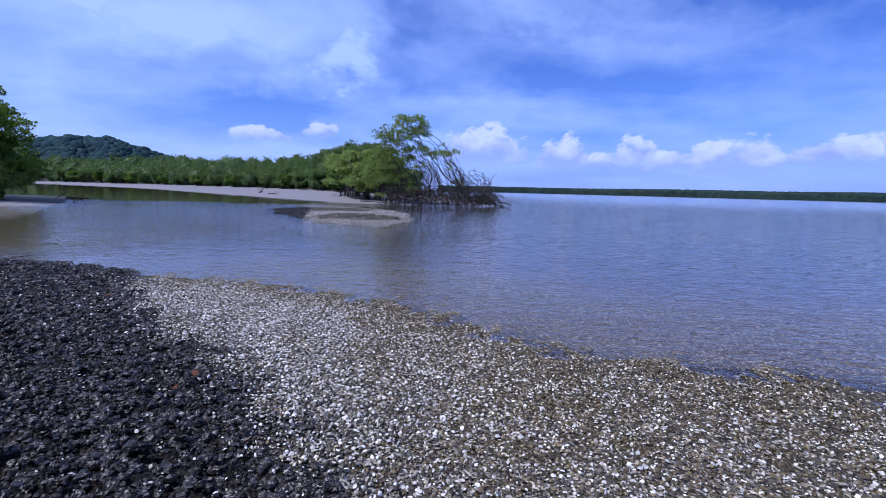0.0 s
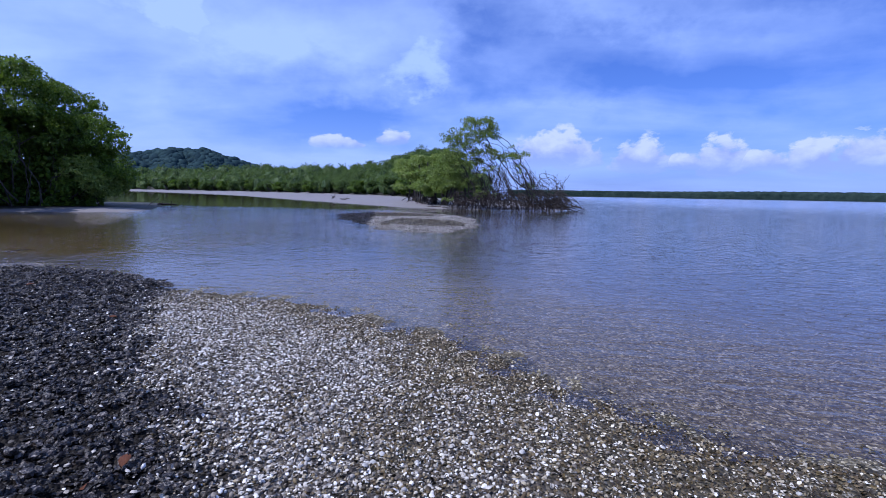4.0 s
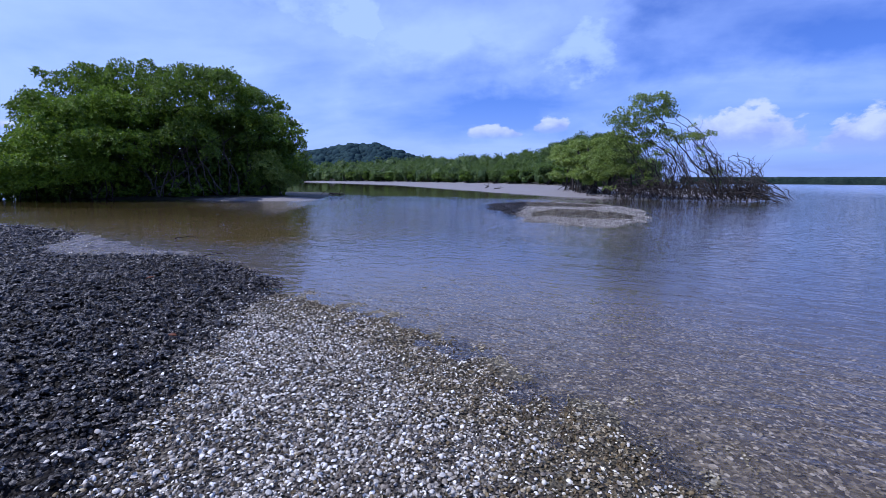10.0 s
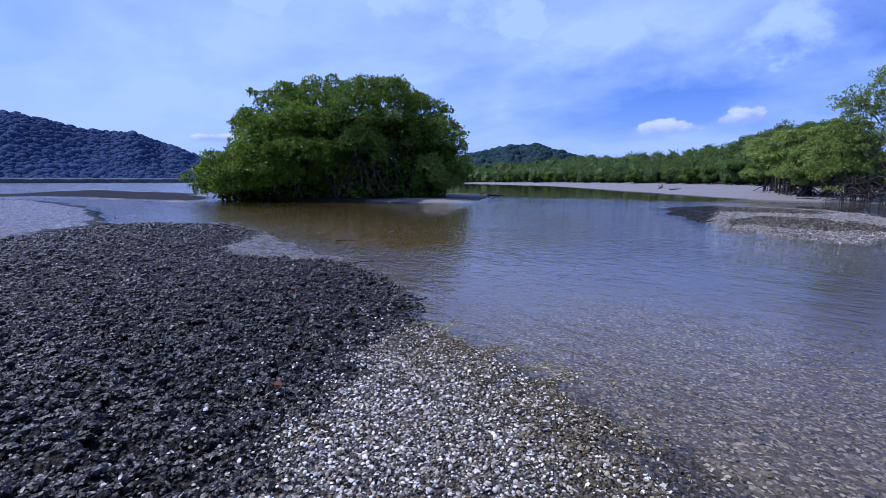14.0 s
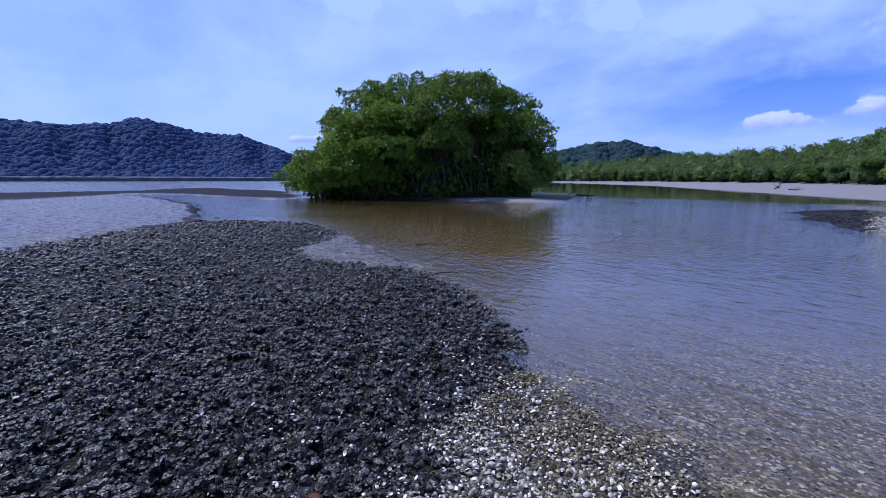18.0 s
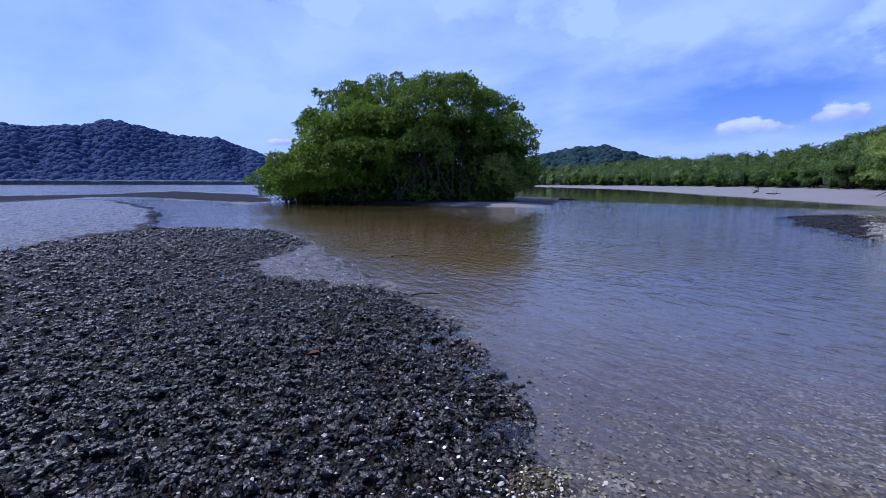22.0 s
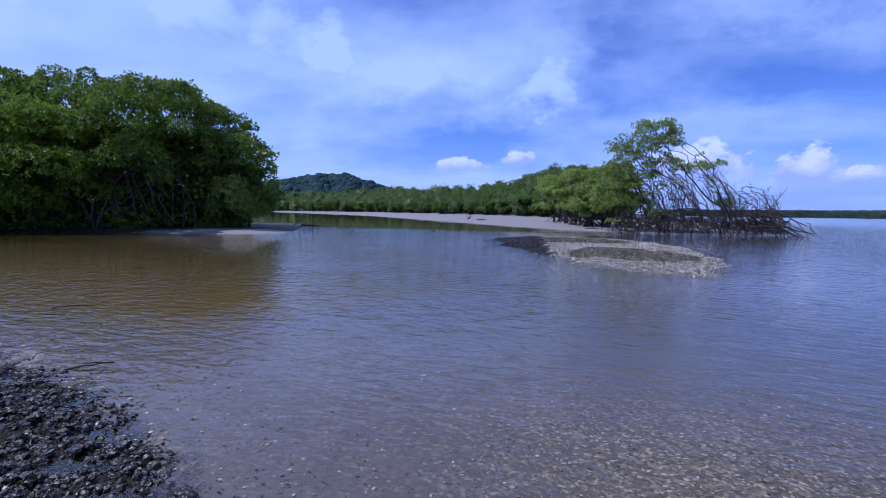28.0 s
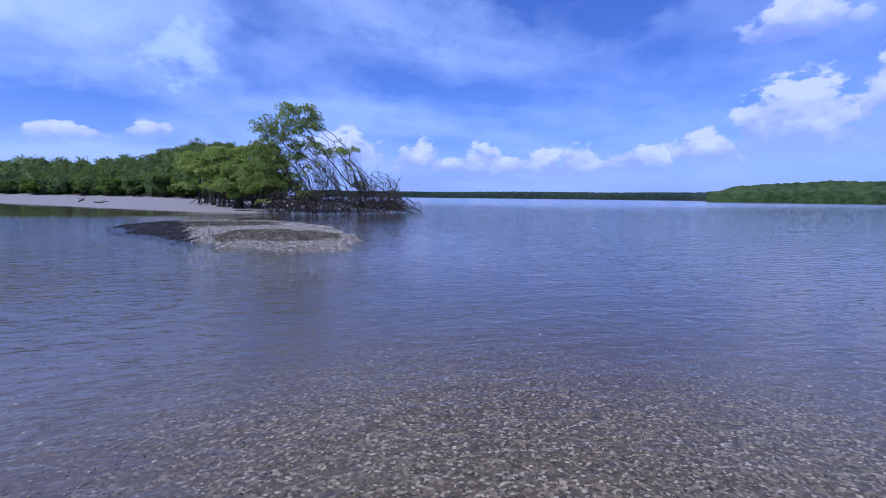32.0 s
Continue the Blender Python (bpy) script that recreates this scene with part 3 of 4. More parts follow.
def zones(x, y, z):
    """Which ground lies where, as weights about one half at the borders."""
    spit = inside(SPIT, x, y)
    east = inside(EDGE, x, y)
    isle = inside(ISLAND, x, y)
    az, r = polar(x, y)

    spitlet = inside([(-27.3, 33), (-26.2, 30), (-27.6, 28.2), (-33, 25.4), (-34, 27), (-30, 33)], x, y)

    def soft(d, w):
        return np.clip(0.5 + d / w, 0, 1)
    shelly = np.minimum(east, spit + 0.25)
    out = {"white": np.maximum(soft(shelly, 1.2), soft(np.minimum(isle + 0.9, x + 0.25 * (y - 28) + 8.3), 1.0)),
           "dark": np.maximum(soft(np.minimum(-east + 0.3, spit + 0.25), 0.8), soft(np.minimum(isle + 0.9, -8.1 - x - 0.25 * (y - 28)), 1.0)),
           "olive": np.where(isle > -2, soft(np.maximum(1 - ((x + 4.6 + 0.12 * (y - 25)) / 2.3) ** 2 - ((y - 25.2) / 2.6) ** 2, 1 - ((x + 7.6) / 3.0) ** 2 - ((y - 32.5) / 2.6) ** 2) + 0.22 * waves(x, y, 3.0, 51) + 0.15 * waves(x, y, 1.2, 52), 0.5), soft(olive_amount(x, y, spit), 1.2)),
           # includes the woods floor and the islet darkened as shade under the crown
           "sunk": np.clip(np.where(spit < 0.2, np.exp(-np.maximum(0, -spit - 2.6) / 1.6), 0) * (0.25 + 0.75 * smooth(x, -6.0, -3.0)), 0, 1), "mud": np.maximum(soft(inside(MUD, x, y), 1.5), soft(inside(FILM, x, y), 0.8)), "bar": np.maximum(soft(inside(BAR, x, y), 3), np.where(x < -20.5, soft(0.45 - np.abs(inside(MUD, x, y) + 0.25 * waves(x, y, 6.0, 61)), 0.7), 0)), "litter": np.maximum(soft(np.minimum(inside(ISLET, x, y) + 1.4, -spitlet), 1.5), soft(np.where((az > -1) & (az < 50), r - np.interp(az, FRONT_AZ, FRONT_R) - 1, -9), 4)),
           "sand": np.maximum(soft(inside(BANK, x, y), 3), soft(spitlet, 1.0)),
           "ooze": soft(inside([(-10, 11.5), (-14, 10.6), (-24, 11), (-45, 15), (-47, 20), (-34, 24), (-27, 30), (-30, 60), (-14, 50), (-15, 30), (-8, 17)], x, y), 5)}
    return out


def olive_amount(x, y, spit):
    """Brown-green algae on the shells near the water and in drifts along it."""
    drift = waves(x, y, 1.7, 21) + 0.6 * waves(x * 1.3 + y, y * 2.2 - x, 1.2, 22)
    east = smooth(x, -2.5, 0.6)
    return 0.45 - spit / (0.9 + 2.2 * east) + 0.22 * drift + 0.15 * east


def water():
    g = spaced(-3100, 3100, 1.0, -60, 60, 1.14)
    x, y = np.meshgrid(g, g)
    k = len(g)
    i, j = np.meshgrid(np.arange(k - 1), np.arange(k - 1))
    q = (j * k + i).ravel()
    me = mesh_of("water", np.stack([x, y, 0 * x], axis=2).reshape(-1, 3), [np.stack([q, q + 1, q + k + 1, q + k], axis=1)], WATER, True)
    depth = np.maximum(-height(x, y), 0)
    me.attributes.new("murk", "FLOAT", "POINT").data.foreach_set("value", np.clip(0.03 + 1.8 * (depth - 0.1), 0.03, 0.6).ravel().astype(np.float32))
    tagged(new("water", me), "calm shallow estuary water with small ripples", "water", kind="structure")


ground()
water()


# ---- far land ----
def cells(x, y, size, seed):
    """Distance to the nearest of scattered points, in cells."""
    u, v = x / size, y / size
    iu, iv = np.floor(u), np.floor(v)
    best = np.full(x.shape, 9.0)
    for a in (-1, 0, 1):
        for b in (-1, 0, 1):
            cu, cv = iu + a, iv + b
            r1 = np.modf(np.sin(cu * 127.1 + cv * 311.7 + seed) * 43758.5453)[0] % 1
            r2 = np.modf(np.sin(cu * 269.5 + cv * 183.3 + seed) * 24634.6345)[0] % 1
            best = np.minimum(best, (u - cu - r1) ** 2 + (v - cv - r2) ** 2)
    return np.sqrt(best)


def wooded_rise(name, label, mat, azs, tops, r0, r1, crown, lump, step_az, seed):
    """A wooded rise seen across the water: crest elevations by azimuth, from its foot at r0 to its crest at r1."""
    a = np.arange(azs[0], azs[-1], step_az)
    t = np.concatenate([[0, 0.001], np.linspace(0.015, 1.0, 72), np.linspace(1.05, 1.4, 6)])
    aa, tt = np.meshgrid(a, t)
    r = r0 + (r1 - r0) * tt
    x, y = EYE_X - r * np.sin(np.radians(aa)), EYE_Y + r * np.cos(np.radians(aa))
    crest = np.tan(np.radians(np.interp(aa, azs, tops))) * r1 + 1.5
    f = np.where(tt <= 1, smooth(tt, -0.12, 1.0) ** 1.1, 1 - (tt - 1) * 1.2)
    spurs = 0.5 + 0.5 * np.sin(aa * 1.1 + 2 * np.sin(aa * 0.37 + seed) + seed)
    f = f * (1 - 0.22 * spurs * np.sin(np.pi * np.clip(tt, 0, 1)))
    dome = np.sqrt(np.clip(1 - cells(x, y, lump, seed) ** 2, 0, 1)) + 0.45 * np.sqrt(np.clip(1 - cells(x, y, lump * 0.45, seed + 7) ** 2, 0, 1))
    z = np.where(tt <= 0, -0.5, np.maximum(crest - crown, 0) * f + crown * (0.2 + 0.75 * dome) * np.clip(tt * 50, 0, 1))
    m, k = aa.shape[1], aa.shape[0]
    i, j = np.meshgrid(np.arange(m - 1), np.arange(k - 1))
    q = (j * m + i).ravel()
    me = mesh_of(name, np.stack([x, y, z], axis=2).reshape(-1, 3), [np.stack([q, q + m, q + m + 1, q + 1], axis=1)], mat, True)
    tagged(new(name, me), label, "hill" if "hill" in name else "woods", kind="structure" if "hill" in name else "stuff")


def crowns(rng, x, y, z, r):
    """Rough round tree crowns, one small lumpy dome each."""
    a = np.arange(7) * math.tau / 7
    t = np.concatenate([np.stack([c * np.cos(a + o), c * np.sin(a + o), k + 0 * a], 1) for c, k, o in ((0.95, -0.35, 0.0), (1.0, 0.25, 0.45), (0.62, 0.72, 0.0))] + [[(0.0, 0.0, 0.92)]])
    j = np.arange(7)
    k = (j + 1) % 7
    tri = np.concatenate([np.stack([b + j, b + k, b + 7 + j], 1) for b in (0, 7)] + [np.stack([b + k, b + 7 + k, b + 7 + j], 1) for b in (0, 7)] + [np.stack([14 + j, 14 + k, 0 * j + 21], 1)])
    n = len(x)
    v = t[None] * rng.uniform(0.88, 1.12, (n, 22, 1)) * r[:, None, None] * np.stack([np.ones(n), np.ones(n), rng.uniform(0.65, 1.05, n)], 1)[:, None, :] + np.stack([x, y, z], 1)[:, None, :]
    return v.reshape(-1, 3), (tri[None] + (np.arange(n) * 22)[:, None, None]).reshape(-1, 3)


def hill_trees(azs, tops, r0, r1, count, size, seed, mat):
    rng = np.random.default_rng(seed)
    az, t = rng.uniform(azs[0], azs[-1], count), rng.uniform(0.0, 1.04, count)
    r = r0 + (r1 - r0) * t
    crest = np.tan(np.radians(np.interp(az, azs, tops))) * r1 + 1.5
    sink = math.radians(0.15) * r1
    f = smooth(t, -0.12, 1.0) ** 1.1 * (1 - 0.22 * (0.5 + 0.5 * np.sin(az * 1.1 + 2 * np.sin(az * 0.37 + seed) + seed)) * np.sin(np.pi * np.clip(t, 0, 1)))
    s = size * np.clip(rng.lognormal(-0.06, 0.33, count), 0.45, 2.0)
    z = np.maximum((crest - sink - 0.5) * f - 0.25 * s, -0.3)
    v, fc = crowns(rng, EYE_X - r * np.sin(np.radians(az)), EYE_Y + r * np.cos(np.radians(az)), z, s)
    tagged(new("hill_trees", mesh_of("hill_trees", v, [fc], mat, True)), "close-grown tree crowns covering the far hill", "woods", kind="stuff")


WEST_AZ, WEST_EL = (62, 68, 73.5, 77, 80.3, 84, 87, 89.7, 92, 96.2, 98.6, 101, 108, 118), np.array((0.5, 1.0, 2.5, 3.9, 5.0, 5.05, 5.85, 6.2, 5.6, 5.15, 5.35, 5.4, 5.8, 4.2))
NORTH_AZ, NORTH_EL = (22, 27, 30, 33.4, 35.5, 37.2, 39, 41.5, 43.6, 48, 56, 66), np.array((0.6, 1.7, 2.6, 3.75, 4.25, 4.45, 4.25, 3.8, 3.35, 2.6, 2.0, 0.8))
hill_trees(WEST_AZ, WEST_EL, 900, 1150, 9000, 5.4, 3, HAZY_HILL_TREE)
hill_trees(NORTH_AZ, NORTH_EL, 560, 700, 5200, 4.0, 11, NEAR_HILL_TREE)
wooded_rise("hill_west", "long dark wooded hill across the mud flats, tinted hazy blue", HAZY_HILL, WEST_AZ, WEST_EL - 0.15, 900, 1150, 0.5, 19, 0.3, 3)
wooded_rise("hill_north", "round dark green wooded hill behind the mangrove shore", NEAR_HILL, NORTH_AZ, NORTH_EL - 0.15, 560, 700, 0.5, 13, 0.3, 11)
wooded_rise("far_shore_woods", "low far shoreline of mangrove woods across the water", SHORE_WOODS, (-80, -60, -46, -36, -26, -15, -5, 1), (0.5, 0.62, 0.66, 0.58, 0.6, 0.44, 0.4, 0.3), 690, 740, 7, 9, 0.18, 5)
wooded_rise("far_shore_woods", "pale strip of mangroves below the wooded hill", PALE_WOODS, (60, 75, 90, 105, 125), (0.22, 0.3, 0.32, 0.3, 0.3), 860, 890, 5, 9, 0.2, 8)
wooded_rise("low_island_woods", "low green mangrove island across the open water", LOW_WOODS, (-78, -66, -60, -56, -52, -48.5, -47, -45.8), (1.4, 1.7, 1.62, 1.75, 1.5, 1.25, 0.7, 0.15), 380, 425, 6, 6, 0.11, 15)


# ---- the mangrove woods on the shore behind the sand ----
def crown_leaves(rng, centre, radii, tufts, size):
    c, d = lobe(rng, centre, radii, tufts, -0.2)
    return leaves(rng, c, d, 3, size, size * 0.6, 0.2, 0.9)


def crown_heart(rng, centre, radii):
    """The close-grown inside of a crown, an uneven lump."""
    a, e = np.meshgrid(np.arange(8) * math.tau / 8, np.linspace(-1.3, 1.5, 6))
    p = np.stack([np.cos(a) * np.cos(e), np.sin(a) * np.cos(e), np.sin(e)], 2).reshape(-1, 3) * rng.uniform(0.8, 1.2, (48, 1))
    i, j = np.meshgrid(np.arange(5), np.arange(8), indexing="ij")
    i, j = i.ravel(), j.ravel()
    return np.asarray(centre) + p * np.asarray(radii), np.stack([i * 8 + j, i * 8 + (j + 1) % 8, (i + 1) * 8 + (j + 1) % 8, (i + 1) * 8 + j], 1)


def woods():
    rng = np.random.default_rng(5)
    pieces, put = [], []
    tries = 0
    while len(put) < 1000 and tries < 14000:
        tries += 1
        az = rng.uniform(3.4, 47)
        f, c = np.interp(az, FRONT_AZ, FRONT_R), np.interp(az, CREST_AZ, CREST_R)
        r = f + 3 + (c + 14 - f) * rng.uniform(0, 1)
        x, y = EYE_X - r * math.sin(radians(az)), EYE_Y + r * math.cos(radians(az))
        size = rng.uniform(2.0, 3.4) * (1 + max(r - 150, 0) / 260)
        if any((x - a) ** 2 + (y - b) ** 2 < (0.66 * (size + s)) ** 2 for a, b, s in put) or inside(BANK, np.array([x]), np.array([y]))[0] < 4:
            continue
        put.append((x, y, size))
        z = float(height(np.array([x]), np.array([y]))[0])
        tall = rng.uniform(1.0, 1.35)
        n = 200 if r < 220 else 110
        middle = (x, y, z + size * 0.75 * tall)
        pieces.append(crown_heart(rng, middle, np.array((size, size, size * tall)) * 0.68))
        pieces.append(crown_leaves(rng, middle, (size, size, size * tall), n, size * 0.17))
    v, f = joined(pieces)
    tagged(new("mangrove_woods", mesh_of("mangrove_woods", v, [f], LEAF_WOODS)), "dense green mangrove woods rising behind the sand bank", "woods", kind="stuff")


def shore_tree(rng, tall, spread, leaf, mat):
    """A rounded mangrove with several stems, prop roots and a low crown."""
    base = thing("mangrove_tree", "round green mangrove at the back of the sand bank", "tree", group="mangroves along the sand bank")
    for _ in range(3):
        foot = rng.normal(0, 0.4, 3) * (1, 1, 0)
        top = rng.normal(0, spread * 0.35, 3) * (1, 1, 0) + (0, 0, tall * 0.8)
        part("trunk", mesh_of("trunk", *[[a, [b]] for a, b in [tube(bent(rng, foot, top, 0, 0.12), np.linspace(0.14, 0.04, 7))]][0], BARK, True), base)
    for _ in range(12):
        a = rng.uniform(0, 6.28)
        o = np.array((math.cos(a), math.sin(a), 0))
        v, f = tube(bent(rng, o * 0.1 + (0, 0, rng.uniform(0.5, 1.2)), o * rng.uniform(0.8, 1.8) + (0, 0, -0.25), 0.2, 0.03, 5), np.linspace(0.05, 0.03, 5), 4)
        part("prop_root", mesh_of("prop_root", v, [f], ROOT, True), base)
    tuft = []
    for _ in range(20):
        c = np.clip(rng.normal(0, 1, 3), -1.5, 1.3) * (spread * 0.42, spread * 0.42, tall * 0.17) + (0, 0, tall * 0.50)
        tuft.append(crown_leaves(rng, c, np.array((1, 1, 0.75)) * spread * rng.uniform(0.22, 0.44), 110 if leaf > 0.3 else 190, leaf))
    v, f = joined(tuft)
    tagged(part("crown", mesh_of("crown", v, [f], mat), base), kind="stuff")
    return base


def bank_trees():
    rng = np.random.default_rng(17)
    kinds = [shore_tree(rng, 5.2, 3.0, 0.42, LEAF_WOODS), shore_tree(rng, 4.2, 2.7, 0.42, LEAF_WOODS), shore_tree(rng, 4.8, 3.3, 0.45, LEAF)]
    spots = []
    az = 7.5
    while az < 40:
        r = np.interp(az, FRONT_AZ, FRONT_R) + rng.uniform(-2, 3)
        spots.append((EYE_X - r * math.sin(radians(az)), EYE_Y + r * math.cos(radians(az)), 1 + max(r - 150, 0) / 400))
        az += math.degrees(4.2 / r) * rng.uniform(0.8, 1.25)
    for i, (x, y, s) in enumerate(spots):
        z = float(height(np.array([x]), np.array([y]))[0])
        m = Matrix.Translation((x, y, z)) @ Matrix.Rotation(rng.uniform(0, 6.28), 4, "Z")
        ob = kinds[i] if i < 3 else copy_thing(kinds[i % 3], m)
        ob.matrix_basis = m @ Matrix.Diagonal((s, s, s * rng.uniform(0.85, 1.15), 1))


woods()
bank_trees()


# ---- the great mangrove on its islet ----
def great_mangrove():
    rng = np.random.default_rng(23)
    ob = thing("mangrove_tree", "large spreading dark green mangrove over its own reflection", "tree", (-40.5, 28.0, 0.0))
    u, w = np.array((0.6, 0.8, 0)), np.array((0.8, -0.6, 0))      # along the crown, towards the open shore

    def at(a, b, z):
        return u * a + w * b + np.array((0, 0, z))
    # along, towards, height, radii along and up
    lobes = [(-10.6, 2.5, 2.6, 2.6, 2.2), (-8.6, 4.5, 3.2, 2.8, 2.6), (-6.4, 3, 5.6, 2.7, 2.8), (-8.6, -2, 7.4, 2.1, 2.4), (-5.2, 0, 9.2, 2.8, 2.4), (-4.6, 5, 5.6, 3.2, 2.6), (-2.2, 5.6, 7, 3, 2.2),
             (-1.8, 1, 9.9, 3, 2.3), (0.9, -1, 10.9, 2.5, 1.9), (1.6, 4.6, 8, 3.2, 2.6), (4.8, 0.5, 10.7, 2.7, 2.1), (5.4, 4, 8.2, 3, 2.5), (8, 0, 8.6, 2.6, 2.2), (10, -1, 7, 2.4, 2.2),
             (8.2, 4, 6, 2.6, 2.2), (10.8, 1, 4.8, 1.8, 1.9), (-5.4, 6.2, 3.2, 3, 1.9), (-2, 6.8, 4.2, 2.8, 1.8), (2.4, 6.2, 5.2, 2.6, 1.8), (11, 3.6, 2.5, 1.6, 0.8), (9.2, 4.6, 3.2, 1.6, 1.2),
             (12.8, -2.5, 4.6, 1.1, 0.8), (-3.6, -1, 11.2, 1.2, 0.9), (-11.8, 0, 1.9, 1.6, 1.5), (-1, -5, 8, 4, 3), (5, -5, 7.5, 4, 3), (-6.5, -5, 6, 3.6, 3), (6.2, 6, 3.6, 2.2, 1.6), (-8.4, 4.8, 1.6, 2.4, 1.4),
             (-6.2, 5.2, 1.5, 2.2, 1.4), (-3.4, 3.8, 2, 2.4, 1.4), (-0.4, 3.2, 2.8, 2.4, 1.5), (3.8, 5.4, 3.2, 2.2, 1.6), (-6.6, -1, 3.6, 3.6, 3), (-2, 0.5, 5, 4, 3.4), (2.5, 0.5, 5.2, 4, 3.6), (6.6, 0, 5.2, 3.4, 3.2), (9.2, 2.4, 4.4, 2.2, 2.2),
             (-9.8, -1.5, 3.6, 2.4, 2.4), (3, 2.5, 10.4, 2.2, 1.7), (-3.4, 2.6, 8.6, 2.4, 2), (7, 2, 9.6, 2, 1.6), (8.4, -3, 5, 3, 3), (0, -4, 4, 4.5, 3.4), (-4.5, -3, 1.4, 3.5, 1.5), (0, -2.5, 1.5, 3.5, 1.5), (4.5, -2.5, 1.5, 3.5, 1.5), (8.2, -1.5, 1.4, 2.6, 1.4), (-8, 0, 1.4, 3, 1.5), (-10.4, 3.4, 1.1, 2, 1), (-7.6, 5.8, 1, 2, 0.9), (-5, 4.4, 1, 2, 0.9), (-2.4, 4.4, 1.1, 2, 0.9), (0.2, 3.6, 1.4, 2, 0.9), (0.5, 1.4, 1.3, 2.4, 1), (4.2, 0.6, 1.3, 2.4, 1), (7.6, 3.4, 1.6, 2, 1.2), (-5.5, -4, 3.4, 4, 3), (5, -4, 3.6, 4, 3)]
    # the landward side and the low seaward side draw in; the middle stands open on its stems
    lobes = [(a + 0.5 if a < -8 and z < 2.7 else a + 1.7 if a < -8 and z < 4 else a - 1.1 if a > 8.5 and z < 5 else a, b, z, ra, rz) for a, b, z, ra, rz in lobes if not (0 < a < 8.5 and b > 2.4 and z < 4.3) and not (a > -8 and b > 3 and z < 1.7)]
    for a, b, z, ra, rz in lobes:
        n = int((108 if b > 1 or z > 7 or z < 2 else 55) * ra * rz)
        z, rz = z * 0.87, rz * 0.95
        c, d = lobe(rng, at(a, b, z), (ra * 0.95, ra * 0.95, rz), n)
        # brighter leaf colours carry the sunlight on the left front and low right
        pale = LEAF_PALE_LIT if z < 3.2 and a > 8 else LEAF_SUNLIT if a < 0 and b > 2 and 1.5 < z < 7.5 else LEAF
        v, f = leaves(rng, c, d, 7, 0.20, 0.098)
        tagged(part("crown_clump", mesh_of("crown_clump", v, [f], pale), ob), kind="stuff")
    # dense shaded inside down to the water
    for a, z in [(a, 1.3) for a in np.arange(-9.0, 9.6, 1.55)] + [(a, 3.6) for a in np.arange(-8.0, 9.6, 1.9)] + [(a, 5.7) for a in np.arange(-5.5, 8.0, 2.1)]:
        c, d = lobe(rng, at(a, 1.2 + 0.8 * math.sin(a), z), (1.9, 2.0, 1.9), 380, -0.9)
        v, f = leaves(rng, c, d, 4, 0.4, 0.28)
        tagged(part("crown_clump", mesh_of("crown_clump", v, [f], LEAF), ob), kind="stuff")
    for a, b, z, s in ((9.6, 4.4, 1.6, 1.1), (10.5, 3.6, 1.9, 1.0), (8.8, 5.2, 2.1, 1.0), (11.0, 2.8, 2.4, 0.8), (-8.6, 5.4, 1.3, 1.3), (-7.0, 6.0, 1.7, 1.3), (-9.6, 3.6, 1.3, 1.3), (-5.4, 6.3, 2.0, 1.3), (-3.4, 6.2, 2.3, 1.2)):
        c, d = lobe(rng, at(a, b, z), (s, s, s * 0.75), int(260 * s), -0.8)
        v, f = leaves(rng, c, d, 6, 0.23, 0.11)
        tagged(part("crown_clump", mesh_of("crown_clump", v, [f], LEAF_PALE_LIT if a > 8 else LEAF_SUNLIT), ob), kind="stuff")
    # loose sprays that break the outline
    for i in range(70):
        a, b, z, ra, rz = lobes[rng.integers(0, 24)]
        d = rng.normal(0, 1, 3) * (1, 1, 0.8) + (0, 0, 0.45)
        d /= np.linalg.norm(d)
        s = rng.uniform(0.5, 1.0)
        c, o = lobe(rng, at(a, b, z * 0.87) + d * (ra * 1.02, ra * 1.02, rz * 1.02) + (0, 0, 0.1), (s, s, s * 0.55), int(60 * s), -0.7)
        v, f = leaves(rng, c, o, 6, 0.23, 0.11)
        tagged(part("crown_clump", mesh_of("crown_clump", v, [f], LEAF), ob), kind="stuff")
    for i in range(26):
        a, b = rng.uniform(-8, 9), rng.uniform(-4, 2.2)
        k = rng.integers(0, 24)
        la, lb, lz = lobes[k][0], lobes[k][1], lobes[k][2] * 0.87
        path = bent(rng, at(a, b, -0.2), at(la * 0.7 + a * 0.3, lb * 0.8 + b * 0.2, lz), rng.uniform(-0.4, 0.6), 0.16, 9)
        v, f = tube(path, np.linspace(rng.uniform(0.13, 0.24), 0.04, 9))
        part("trunk", mesh_of("trunk", v, [f], BARK, True), ob)
    # pale limbs that show in the open shade of the seaward side
    for i in range(34):
        a, b = rng.uniform(-1.5, 7.5), rng.uniform(2.0, 3.4)
        lean = rng.normal(0.5, 1.0)
        path = bent(rng, at(a, b, rng.uniform(0.0, 0.9)), at(a + 2.0 * lean, b + rng.uniform(0.2, 1.6), rng.uniform(3.2, 6.2)), rng.uniform(-0.2, 0.7), 0.12, 9)
        v, f = tube(path, np.linspace(rng.uniform(0.03, 0.07), 0.018, 9), 5)
        part("limb", mesh_of("limb", v, [f], PALE_BARK, True), ob, "pale grey limb")
    for i in range(60):
        a, b = rng.uniform(-9, 10), rng.uniform(-0.5, 3.5)
        go = rng.normal(0, 1.0, 2)
        v, f = tube(bent(rng, at(a, b, rng.uniform(0.8, 2.4)), at(a + go[0], b + abs(go[1]) * 0.8, -0.1), 0.3, 0.06, 6), np.linspace(0.06, 0.035, 6), 5)
        part("prop_root", mesh_of("prop_root", v, [f], ROOT, True), ob)


great_mangrove()


